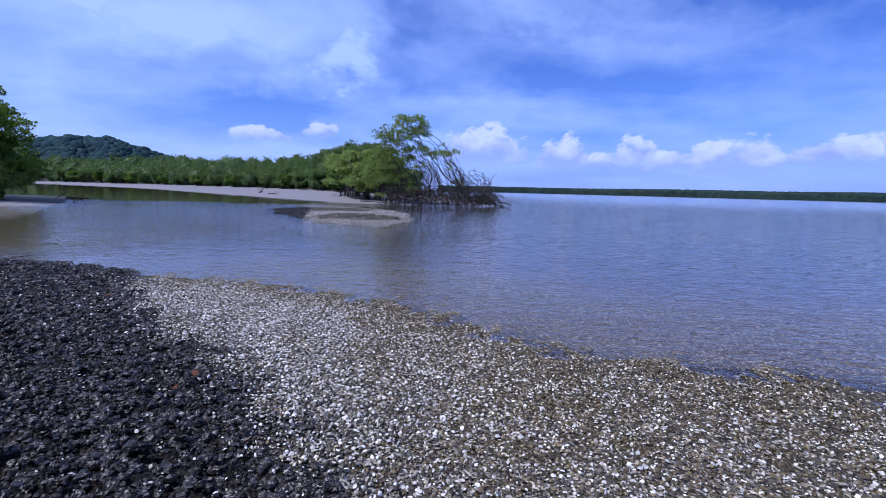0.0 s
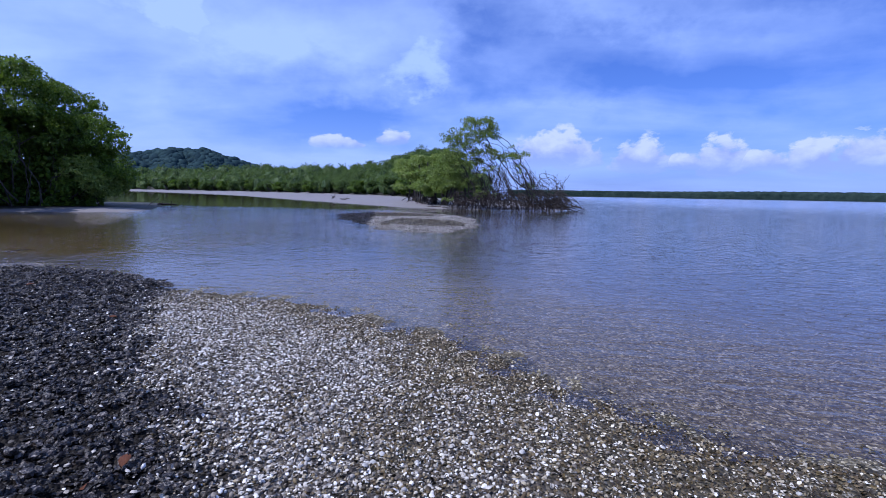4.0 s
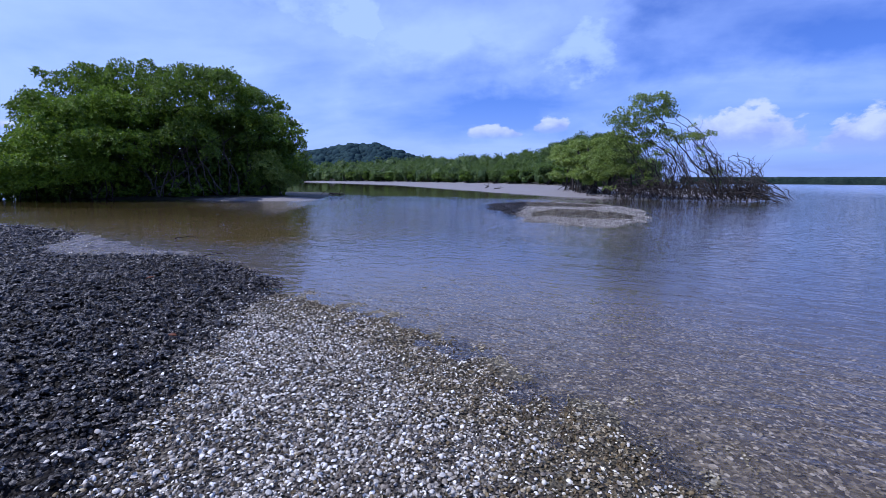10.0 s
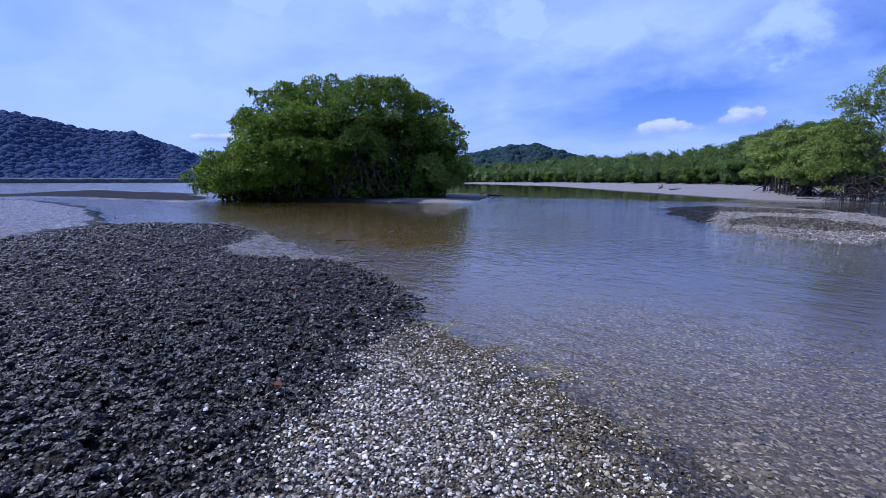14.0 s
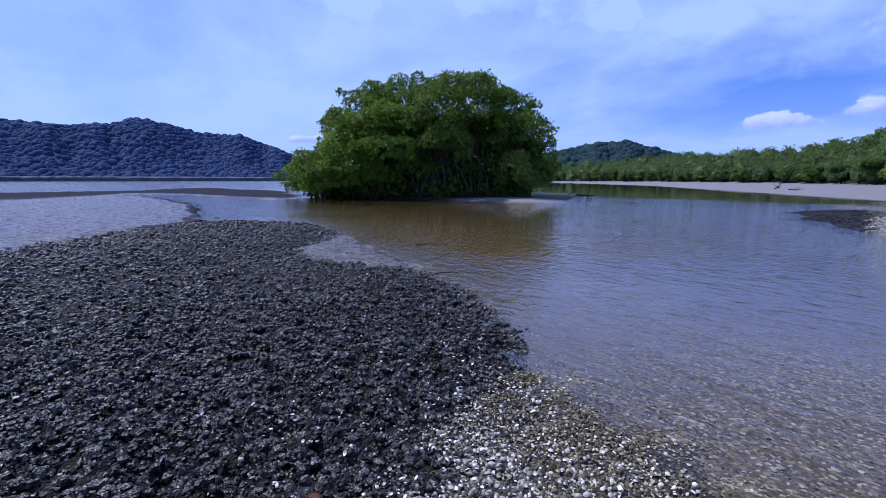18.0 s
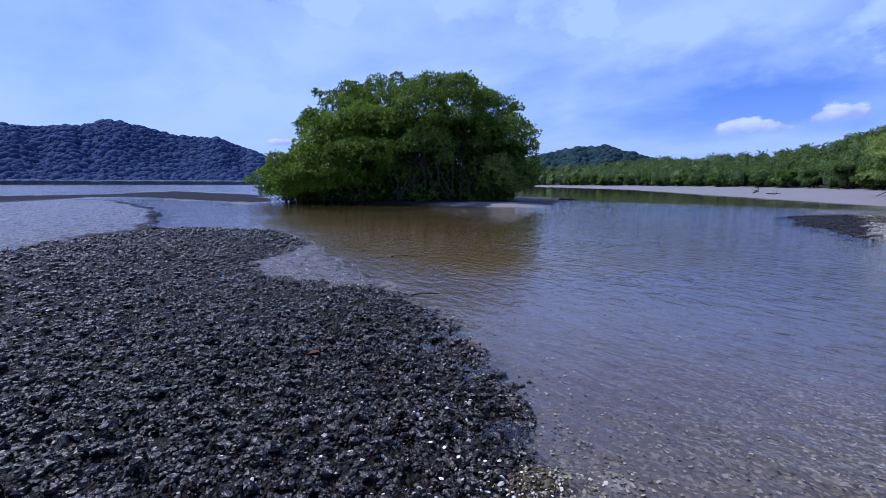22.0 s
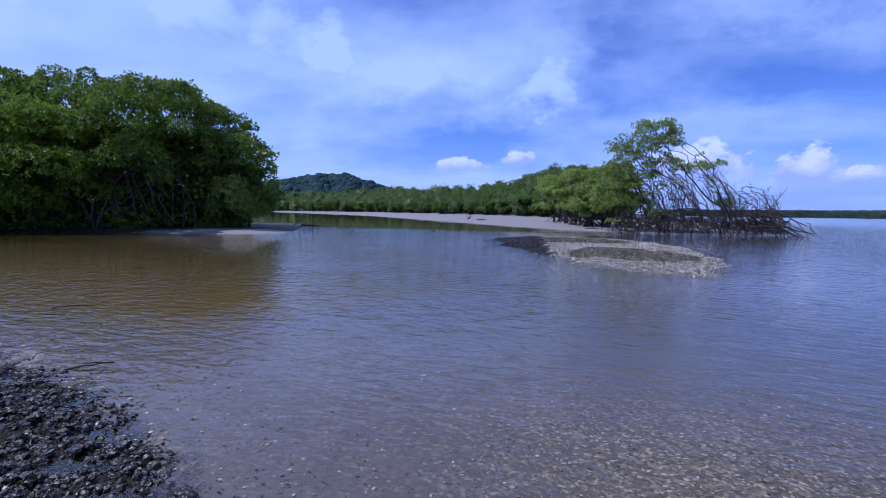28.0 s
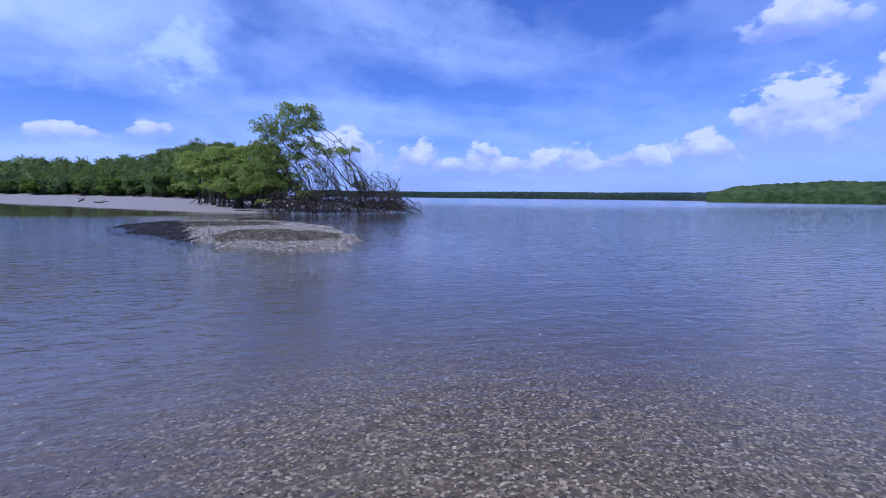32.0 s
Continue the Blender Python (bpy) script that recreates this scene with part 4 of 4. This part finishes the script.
# ---- the leaning mangrove at the point of the sand bank ----
def leaning_mangrove():
    rng = np.random.default_rng(31)
    ob = thing("mangrove_tree", "leaning half-bare mangrove with tangled prop roots standing in water", "tree", (0.0, 51.0, 0.0))
    # foliage: along, height, half width, half height
    masses = [(-3.8, 8.3, 1.7, 1.0), (-6.6, 7.4, 1.4, 0.55), (-4.9, 7.6, 1.6, 0.9), (-2.6, 7.9, 0.6, 0.65), (-5.5, 6.4, 1.6, 0.7), (-6.9, 5.2, 1.6, 1.0), (-5.9, 3.5, 1.4, 1.3), (-4.2, 5.3, 0.8, 0.8),
              (-1.3, 5.5, 1.3, 0.30), (0.2, 5.6, 0.9, 0.28), (-2.6, 5.9, 0.6, 0.3), (-3.6, 1.5, 1.2, 0.28), (-4.6, 2.4, 0.8, 0.6), (-7.6, 3.2, 1.3, 1.2), (1.4, 2.3, 0.5, 0.3), (-4.9, 9.0, 0.8, 0.4), (-3.0, 9.2, 0.6, 0.3)]
    clumps = []
    for x, z, rx, rz in masses:
        for _ in range(int(5 + 15 * rx * rz)):
            a, q = rng.uniform(0, 6.28), rng.uniform(0, 1) ** 0.5
            clumps.append((x + rx * q * math.cos(a), rng.normal(0, 0.5 * rx), z + rz * q * math.sin(a)))
    for x, y, z in clumps:
        s = rng.uniform(0.35, 0.65)
        c, d = lobe(rng, (x, y, z), (s, s, s * 0.6), int(36 * s), -0.6)
        v, f = leaves(rng, c, d, 5, 0.165, 0.075)
        tagged(part("crown_clump", mesh_of("crown_clump", v, [f], LEAF_PALE_LIT), ob), kind="stuff")
    # stems rise from the roots and lean over to the sand
    ends = [clumps[i] for i in rng.permutation(len(clumps))[:30]]
    for i in range(118):
        if i < 30:
            x1, y1, z1 = ends[i]
            x0 = x1 + 0.8 + (z1 - 1) * rng.uniform(0.25, 0.7)
        else:
            x1, y1 = rng.uniform(-5.5, 4.8), rng.normal(0, 1.2)
            z1 = min(6.4, 5.6 - 0.9 * (x1 - 1.0)) * rng.uniform(0.42, 1.0)
            x0 = x1 + z1 * rng.uniform(0.15, 0.8)
        x0 = min(x0, 5.6)
        a, b = np.array((x0, rng.normal(-0.2, 0.9), rng.uniform(0.1, 0.9))), np.array((x1, y1, z1))
        path = bent(rng, a, b, rng.uniform(-0.5, 1.0), 0.22, 14)
        r0 = rng.uniform(0.04, 0.08) if i < 14 else rng.uniform(0.018, 0.042)
        stem = part("stem", mesh_of("stem", *[(v, [f]) for v, f in [tube(path, np.linspace(r0, 0.015, 14))]][0], BARK, True), ob)
        if i < 22:
            for k in rng.integers(6, 12, 2):
                c, d = lobe(rng, path[k] + rng.normal(0, 0.3, 3), (0.4, 0.4, 0.2), 10, -0.7)
                v, f = leaves(rng, c, d, 5, 0.2, 0.095)
                tagged(part("crown_clump", mesh_of("crown_clump", v, [f], LEAF_PALE_LIT), ob), kind="stuff")
        for _ in range(6 if i < 16 else 4):
            k = rng.integers(3, 10)
            o = rng.normal(0, 0.55, 3) + np.array((-0.35, 0, 0.45))
            tip = path[k] + o * (rng.uniform(0.6, 1.6) if i < 16 else rng.uniform(0.3, 0.9))
            for pts, r in ((bent(rng, path[k], tip, 0.1, 0.07, 6), r0 * 0.4), (bent(rng, tip * 0.5 + path[k] * 0.5, tip + rng.normal(0, 0.5, 3), 0.05, 0.06, 6), 0.014)):
                v, f = tube(pts, np.linspace(r, 0.007, 6), 4)
                part("twig", mesh_of("twig", v, [f], BARK, True), stem)
    # prop roots: arches down into mud and water, thick and tangled
    for i in range(270):
        x = rng.uniform(-6.5, 4.8)
        y = rng.normal(-0.6, 1.0)
        z = rng.uniform(0.45, 1.9) * (1 - 0.09 * max(x, 0))
        out = rng.normal(0.5, 1.5)
        path = bent(rng, (x, y, z), (x + out, y - rng.uniform(-0.6, 1.0), -0.3 if i % 3 else rng.uniform(0.0, 0.5)), rng.uniform(0.1, 0.8), 0.16, 8)
        v, f = tube(path, np.linspace(rng.uniform(0.02, 0.06), 0.018, 8), 5)
        part("prop_root", mesh_of("prop_root", v, [f], ROOT, True), ob)
    # dead limbs trailing into the water
    for i in range(26):
        x = rng.uniform(2.5, 5.0)
        tip = (x + rng.uniform(0.8, 2.4), rng.normal(-0.8, 0.8), rng.uniform(-0.15, 0.5))
        path = bent(rng, (x, rng.normal(-0.4, 0.6), rng.uniform(0.6, 1.9)), tip, rng.uniform(-0.1, 0.35), 0.08, 8)
        v, f = tube(path, np.linspace(rng.uniform(0.04, 0.09), 0.015, 8), 5)
        part("dead_limb", mesh_of("dead_limb", v, [f], BARK, True), ob)
    v, f = joined([tube(bent(rng, (3.9, -0.3, 1.2), (5.2, -0.2, 3.4), -0.2, 0.06, 7), np.linspace(0.035, 0.01, 7), 4)] +
                  [tube(bent(rng, (4.5 + 0.15 * k, -0.25, 2.0 + 0.3 * k), (4.2 + 0.45 * k, -0.2, 2.9 + 0.3 * k), 0.05, 0.04, 5), np.linspace(0.02, 0.008, 5), 4) for k in range(4)])
    part("dead_limb", mesh_of("dead_limb", v, [f], BARK, True), ob)


def bank_point_trees():
    """The paler trees that stand close behind the leaning one; leaf colour adds sunlight."""
    rng = np.random.default_rng(41)
    for x, y, tall, spread in ((-7.9, 56.4, 7.8, 2.4), (-6.6, 55.2, 6.2, 2.0), (-9.9, 57.6, 7.2, 2.8), (-11.4, 59.5, 7.0, 3.0), (-13.2, 64.0, 7.2, 3.2), (-9.4, 55.8, 5.0, 2.4), (-15.4, 70.0, 7.6, 3.4)):
        t = shore_tree(rng, tall, spread, 0.20, LEAF_PALE_LIT)
        t.location = (x, y, float(height(np.array([x]), np.array([y]))[0]) - 0.05)
        tagged(t, "bright green mangrove crowding behind the leaning tree", group="mangroves at the point")


leaning_mangrove()
bank_point_trees()


# ---- shells ----
def shells(rng, x, y, z, size, tilt, flip, full, lumpy=False):
    """Shell valves: shallow fan-shaped caps lying on the ground, each a piece of its own."""
    k = 7 if full else 5
    a = np.linspace(0, 2 * np.pi, k, endpoint=False)
    fan = 1 + 0.14 * np.cos(a)
    if full:
        t = np.concatenate([[(-0.2, 0, 0.5)], np.stack([0.66 * fan * np.cos(a) - 0.08, 0.55 * fan * np.sin(a), np.full(k, 0.38)], 1), np.stack([fan * np.cos(a), 0.8 * fan * np.sin(a), np.zeros(k)], 1)])
        j = np.arange(k)
        tri = np.stack([np.zeros(k, int), 1 + j, 1 + (j + 1) % k], 1)
        quad = np.stack([1 + j, 1 + k + j, 1 + k + (j + 1) % k, 1 + (j + 1) % k], 1)
        tri = np.concatenate([tri, quad[:, [0, 1, 2]], quad[:, [0, 2, 3]]])
    else:
        t = np.concatenate([[(-0.2, 0, 0.42)], np.stack([fan * np.cos(a), 0.8 * fan * np.sin(a), np.zeros(k)], 1)])
        j = np.arange(k)
        tri = np.stack([np.zeros(k, int), 1 + j, 1 + (j + 1) % k], 1)
    n = len(x)
    s = size[:, None] * rng.uniform(0.8, 1.2, (n, 3))
    v = t[None] * s[:, None, :]
    if lumpy:
        v *= rng.uniform(0.75, 1.25, (n, len(t), 1)) * np.array((1, 1, 1.4))
    v[:, :, 2] *= np.where(rng.random(n) < flip, -1, 1)[:, None]
    yaw, lean, way = rng.uniform(0, 6.28, n), rng.normal(0, tilt, n), rng.uniform(0, 6.28, n)
    c, q = np.cos(yaw)[:, None], np.sin(yaw)[:, None]
    v = np.stack([c * v[:, :, 0] - q * v[:, :, 1], q * v[:, :, 0] + c * v[:, :, 1], v[:, :, 2]], 2)
    ax = np.stack([np.cos(way), np.sin(way), 0 * way], 1)[:, None, :]
    cl, sl = np.cos(lean)[:, None, None], np.sin(lean)[:, None, None]
    v = v * cl + np.cross(np.broadcast_to(ax, v.shape), v) * sl + ax * (v * ax).sum(2, keepdims=True) * (1 - cl)
    v += np.stack([x, y, z], 1)[:, None, :]
    f = tri[None] + (np.arange(n) * len(t))[:, None, None]
    return v.reshape(-1, 3), f.reshape(-1, 3)


def track(x, y):
    """Distance to the line along which one walks the bank."""
    best = np.full(x.shape, 1e9)
    for (ax, ay), (bx, by) in zip(((0, 1.5), (0, 2.5), (-1.1, 4.6), (-2.9, 5.8)), ((0, 2.5), (-1.1, 4.6), (-2.9, 5.8), (-4.2, 7.3))):
        dx, dy = bx - ax, by - ay
        t = np.clip(((x - ax) * dx + (y - ay) * dy) / (dx * dx + dy * dy), 0, 1)
        best = np.minimum(best, np.hypot(x - ax - t * dx, y - ay - t * dy))
    return best


def shell_beds():
    rng = np.random.default_rng(7)
    x, y = np.append(rng.uniform(-21, 5.5, 330000), rng.uniform(-8, 3.4, 200000)), np.append(rng.uniform(1.0, 12.5, 330000), rng.uniform(1.6, 8.6, 200000))
    n = len(x)
    extra = np.arange(n) >= 330000
    h = height(x, y)
    z = zones(x, y, h)
    spit = inside(SPIT, x, y)
    d = track(x, y)
    wob = 0.22 * waves(x, y, 0.9, 33) + 0.12 * waves(x, y, 2.2, 35) + rng.normal(0, 0.08, n)
    clump = waves(x, y, 0.13, 91) + 0.5 * waves(x, y, 0.26, 92) + 0.4 * waves(x, y, 0.07, 93)
    is_white = z["white"] + wob > 0.5
    stray = (spit > 0.05) & (z["dark"] > 0.4) & (rng.random(n) < 0.10 * np.exp(inside(EDGE, x, y) / 0.6))
    is_white |= stray
    is_dark = (z["dark"] + wob > 0.5) & ~is_white & (clump > 0.1) & (spit > -0.3 - 0.5 * rng.random(n) ** 3)
    is_olive = is_white & ~stray & (np.maximum(z["olive"], 0.24 + 0.48 * smooth(x, -1.7, 0.4)) + 0.5 * wob > rng.random(n))
    keep = rng.random(n) < np.clip((4.2 / np.maximum(d, 0.1)) ** 1.6, 0, 1)
    under = (spit < -0.1) & is_white | (z["sunk"] > 0.02) & (spit < -0.1) & ~is_dark
    is_white, is_olive = is_white & ~under, is_olive & ~under
    under &= rng.random(n) < np.where(extra, 0.4 * np.exp(np.minimum(spit, 0) / 0.7), np.maximum(0.5 * z["sunk"], 0.75 * np.exp(np.minimum(spit, 0) / 0.9)))
    ix, iy = rng.uniform(-13, -1.5, 110000), rng.uniform(19.5, 38, 110000)
    ih = height(ix, iy)
    iz = zones(ix, iy, ih)
    isle = ih > 0.0
    iw = iz["white"] + 0.3 * waves(ix, iy, 1.1, 34) > 0.5
    io = iz["olive"] > 0.5 + rng.normal(0, 0.16, 110000)
    stained = rng.random(110000) < 0.45
    which_isle = {"white_shell_bank": iw & ~io, "algae_shell_bank": iw & io & ~stained, "oyster_bed": ~iw | io & stained, "sunken_shells": np.zeros(110000, dtype=bool)}
    beds = (("white_shell_bank", is_white & ~is_olive, WHITE_SHELL, 0.0075, 0.0185, 0.8, 0.35, "heaped small white and grey clam shells"),
            ("algae_shell_bank", is_olive, OLIVE_SHELL, 0.0075, 0.017, 0.8, 0.35, "small shells browned with wet algae by the water"),
            ("sunken_shells", under, SUNK_SHELL, 0.006, 0.017, 0.35, 0.35, "scattered tan shells lying under shallow water"),
            ("oyster_bed", is_dark, DARK_SHELL, 0.010, 0.022, 0.65, 0.3, "dark wet bed of broken oyster and mussel shells"))
    for name, which, mat, lo, hi, tilt, flip, label in beds:
        pieces = []
        for full, pick in ((True, d < 1.3), (False, d >= 1.3)):
            m = which & keep & pick
            grow = 1 + np.clip(d[m] - 4.0, 0, 12) * 0.09
            size = (lo + (hi - lo) * rng.random(m.sum()) ** 1.8) * grow
            lift = rng.uniform(-0.2, 0.7 if name == "oyster_bed" else 0.5, m.sum()) * size + (0.016 * np.clip(clump[m], 0, 1.5) if name == "oyster_bed" else 0)
            v, f = shells(rng, x[m], y[m], h[m] + lift + 0.002 + 0.02 * stray[m], size, tilt, flip, full and name.endswith("shell_bank"), name == "oyster_bed")
            pieces.append((v, f))
        m = isle & which_isle[name]
        if m.any():
            size = rng.uniform(0.013, 0.026, m.sum())
            pieces.append(shells(rng, ix[m], iy[m], ih[m] + 0.3 * size, size, tilt, flip, False))
        v, f = joined(pieces)
        tagged(new(name, mesh_of(name, v, [f], mat, True)), label, "shells", kind="stuff")


shell_beds()


def oyster_clumps():
    """Rough lumps of grown-together oysters with black gaps between them."""
    rng = np.random.default_rng(19)
    x, y = rng.uniform(-22, 1.0, 150000), rng.uniform(-0.8, 11.5, 150000)
    h = height(x, y)
    z = zones(x, y, h)
    d = track(x, y)
    wob = 0.22 * waves(x, y, 0.9, 33) + 0.12 * waves(x, y, 2.2, 35)
    near = np.clip((3.6 / np.maximum(d, 0.1)) ** 1.5, 0, 1)
    thin = 0.6 + 0.4 * smooth(waves(x, y, 1.3, 95), -0.6, 0.2)
    m = (z["white"] + wob < 0.46) & (z["dark"] + wob > 0.5) & (h > -0.015) & (rng.random(len(x)) < near * thin)
    x, y, h, d = x[m], y[m], h[m], d[m]
    n = len(x)
    ring = [(math.cos(a) * c, math.sin(a) * c, k) for c, k, off in ((1.0, -0.25, 0.0), (0.78, 0.55, 0.6)) for a in (np.arange(6) * math.pi / 3 + off)]
    t = np.array(ring + [(0.0, 0.0, 0.85)])
    j = np.arange(6)
    tri = np.concatenate([np.stack([j, (j + 1) % 6, 6 + j], 1), np.stack([(j + 1) % 6, 6 + (j + 1) % 6, 6 + j], 1), np.stack([6 + j, 6 + (j + 1) % 6, 0 * j + 12], 1)])
    size = rng.uniform(0.013, 0.034, n) * (1 + np.clip(d - 4.5, 0, 12) * 0.08)
    long = rng.uniform(0.8, 1.5, n)[:, None]
    v = t[None] * rng.uniform(0.62, 1.38, (n, 13, 1)) * size[:, None, None]
    v[:, :, 0] *= long
    v[:, :, 2] *= rng.uniform(0.7, 1.25, n)[:, None]
    a = rng.uniform(0, 6.28, n)[:, None]
    v = np.stack([np.cos(a) * v[:, :, 0] - np.sin(a) * v[:, :, 1], np.sin(a) * v[:, :, 0] + np.cos(a) * v[:, :, 1], v[:, :, 2]], 2) + np.stack([x, y, h], 1)[:, None, :]
    f = (tri[None] + (np.arange(n) * 13)[:, None, None]).reshape(-1, 3)
    tagged(new("oyster_clumps", mesh_of("oyster_clumps", v.reshape(-1, 3), [f], CLUMP)), "rough dark wet lumps of grown-together oyster shells", "oysters", kind="stuff")


oyster_clumps()


def loose_shells():
    """The larger clam shells that can be told apart on the bank, and a few fallen leaves."""
    rng = np.random.default_rng(61)
    bank = thing("loose_shells", "larger white clam shells scattered over the bank", "shells")
    v, f = shells(rng, np.zeros(1), np.zeros(1), np.zeros(1), np.ones(1), 0.0, 0.0, True)
    v2, f2 = shells(rng, np.zeros(1), np.zeros(1), np.zeros(1), np.ones(1), 0.0, 1.0, True)
    kinds = [mesh_of("shell", v, [f], LOOSE_SHELL, True), mesh_of("shell", v2, [f2], LOOSE_SHELL, True)]
    count = 0
    while count < 290:
        x, y = rng.uniform(-9, 3.5), rng.uniform(1.6, 8.6)
        px, py = np.array([x]), np.array([y])
        if inside(SPIT, px, py)[0] < 0.1 or track(px, py)[0] > 4.2 or (inside(EDGE, px, py)[0] < -0.8 and rng.random() < 0.93):
            continue
        count += 1
        s = rng.uniform(0.014, 0.023)
        ob = part("shell", kinds[int(rng.random() < 0.3)], bank)
        ob.matrix_basis = Matrix.Translation((x, y, float(height(px, py)[0]) + 0.012)) @ Euler((rng.normal(0, 0.3), rng.normal(0, 0.3), rng.uniform(0, 6.28))).to_matrix().to_4x4() @ Matrix.Diagonal((s, s * rng.uniform(0.8, 1.1), s, 1))


def fallen_leaves():
    rng = np.random.default_rng(71)
    for x, y, turn in ((-2.05, 3.35, 0.5), (-1.95, 3.5, 2.0), (-7.55, 7.6, 1.2), (-4.6, 6.1, 0.2)):
        t = np.linspace(0, 1, 7)
        w = 0.028 * np.sin(np.pi * np.clip(t, 0.03, 0.97)) ** 0.8
        mid = np.stack([t * 0.11, 0 * t, 0.012 * np.sin(np.pi * t)], 1)
        v = np.concatenate([mid, mid + np.stack([0 * t, w, 0.010 + 0 * t], 1), mid + np.stack([0 * t, -w, 0.010 + 0 * t], 1)])
        k = np.arange(6)
        f = np.concatenate([np.stack([k, k + 1, k + 8, k + 7], 1), np.stack([k + 1, k, k + 14, k + 15], 1)])
        ob = new("fallen_leaf", mesh_of("fallen_leaf", v, [f], DEAD_LEAF, True))
        tagged(ob, "curled red-brown mangrove leaf lying on dark shells", "leaf", group="fallen leaves")
        ob.modifiers.new("thickness", "SOLIDIFY").thickness = 0.002
        ob.location, ob.rotation_euler = (x, y, float(height(np.array([x]), np.array([y]))[0]) + 0.03), (0.1, -0.1, turn)


loose_shells()
fallen_leaves()


# ---- driftwood ----
def driftwood():
    rng = np.random.default_rng(83)
    bits = (("floating_stick", (-12.45, 11.16, 0.0), (-12.0, 11.5, 0.02), 0.012, 0, "thin pale stick lying in the shallow channel"),
            ("sunken_branch", (-9.35, 9.55, -0.05), (-8.9, 9.95, 0.04), 0.014, 1, "slender wet branch half under water"),
            ("leaning_branch", (-33.4, 39.4, -0.2), (-33.0, 40.6, 0.75), 0.035, 2, "bare dark branch slanting out of the channel"),
            ("sunken_log", (-34.2, 41.8, 0.02), (-33.2, 43.2, 0.06), 0.11, 2, "dark waterlogged log lying awash in the channel"),
            ("driftwood_log", (-31.2, 78.0, 0.45), (-30.0, 76.4, 0.62), 0.10, 3, "dark driftwood stranded on the sand bank"),
            ("driftwood_log", (-28.6, 75.2, 0.45), (-27.2, 75.8, 0.5), 0.08, 2, "dark driftwood stranded on the sand bank"),
            ("driftwood_log", (-9.6, 52.6, 0.13), (-8.0, 52.2, 0.2), 0.07, 3, "dark driftwood lying under the mangrove"))
    for name, a, b, r, forks, label in bits:
        ob = thing(name, label, "driftwood", a, "driftwood" if name == "driftwood_log" else "")
        path = bent(rng, np.zeros(3), np.subtract(b, a), 0.03, r * 0.6, 8)
        v, f = tube(path, np.linspace(r, r * 0.45, 8), 7)
        part("stem", mesh_of("stem", v, [f], ROOT if r > 0.03 else BARK, True), ob)
        for i in range(forks):
            k = int(rng.integers(2, 7))
            tip = path[k] + rng.normal(0, 1, 3) * (r * 5, r * 5, r * 2) + (0, 0, r * 3)
            v, f = tube(bent(rng, path[k], tip, 0.01, r * 0.3, 5), np.linspace(r * 0.5, r * 0.2, 5), 5)
            part("fork", mesh_of("fork", v, [f], ROOT if r > 0.03 else BARK, True), ob)


driftwood()
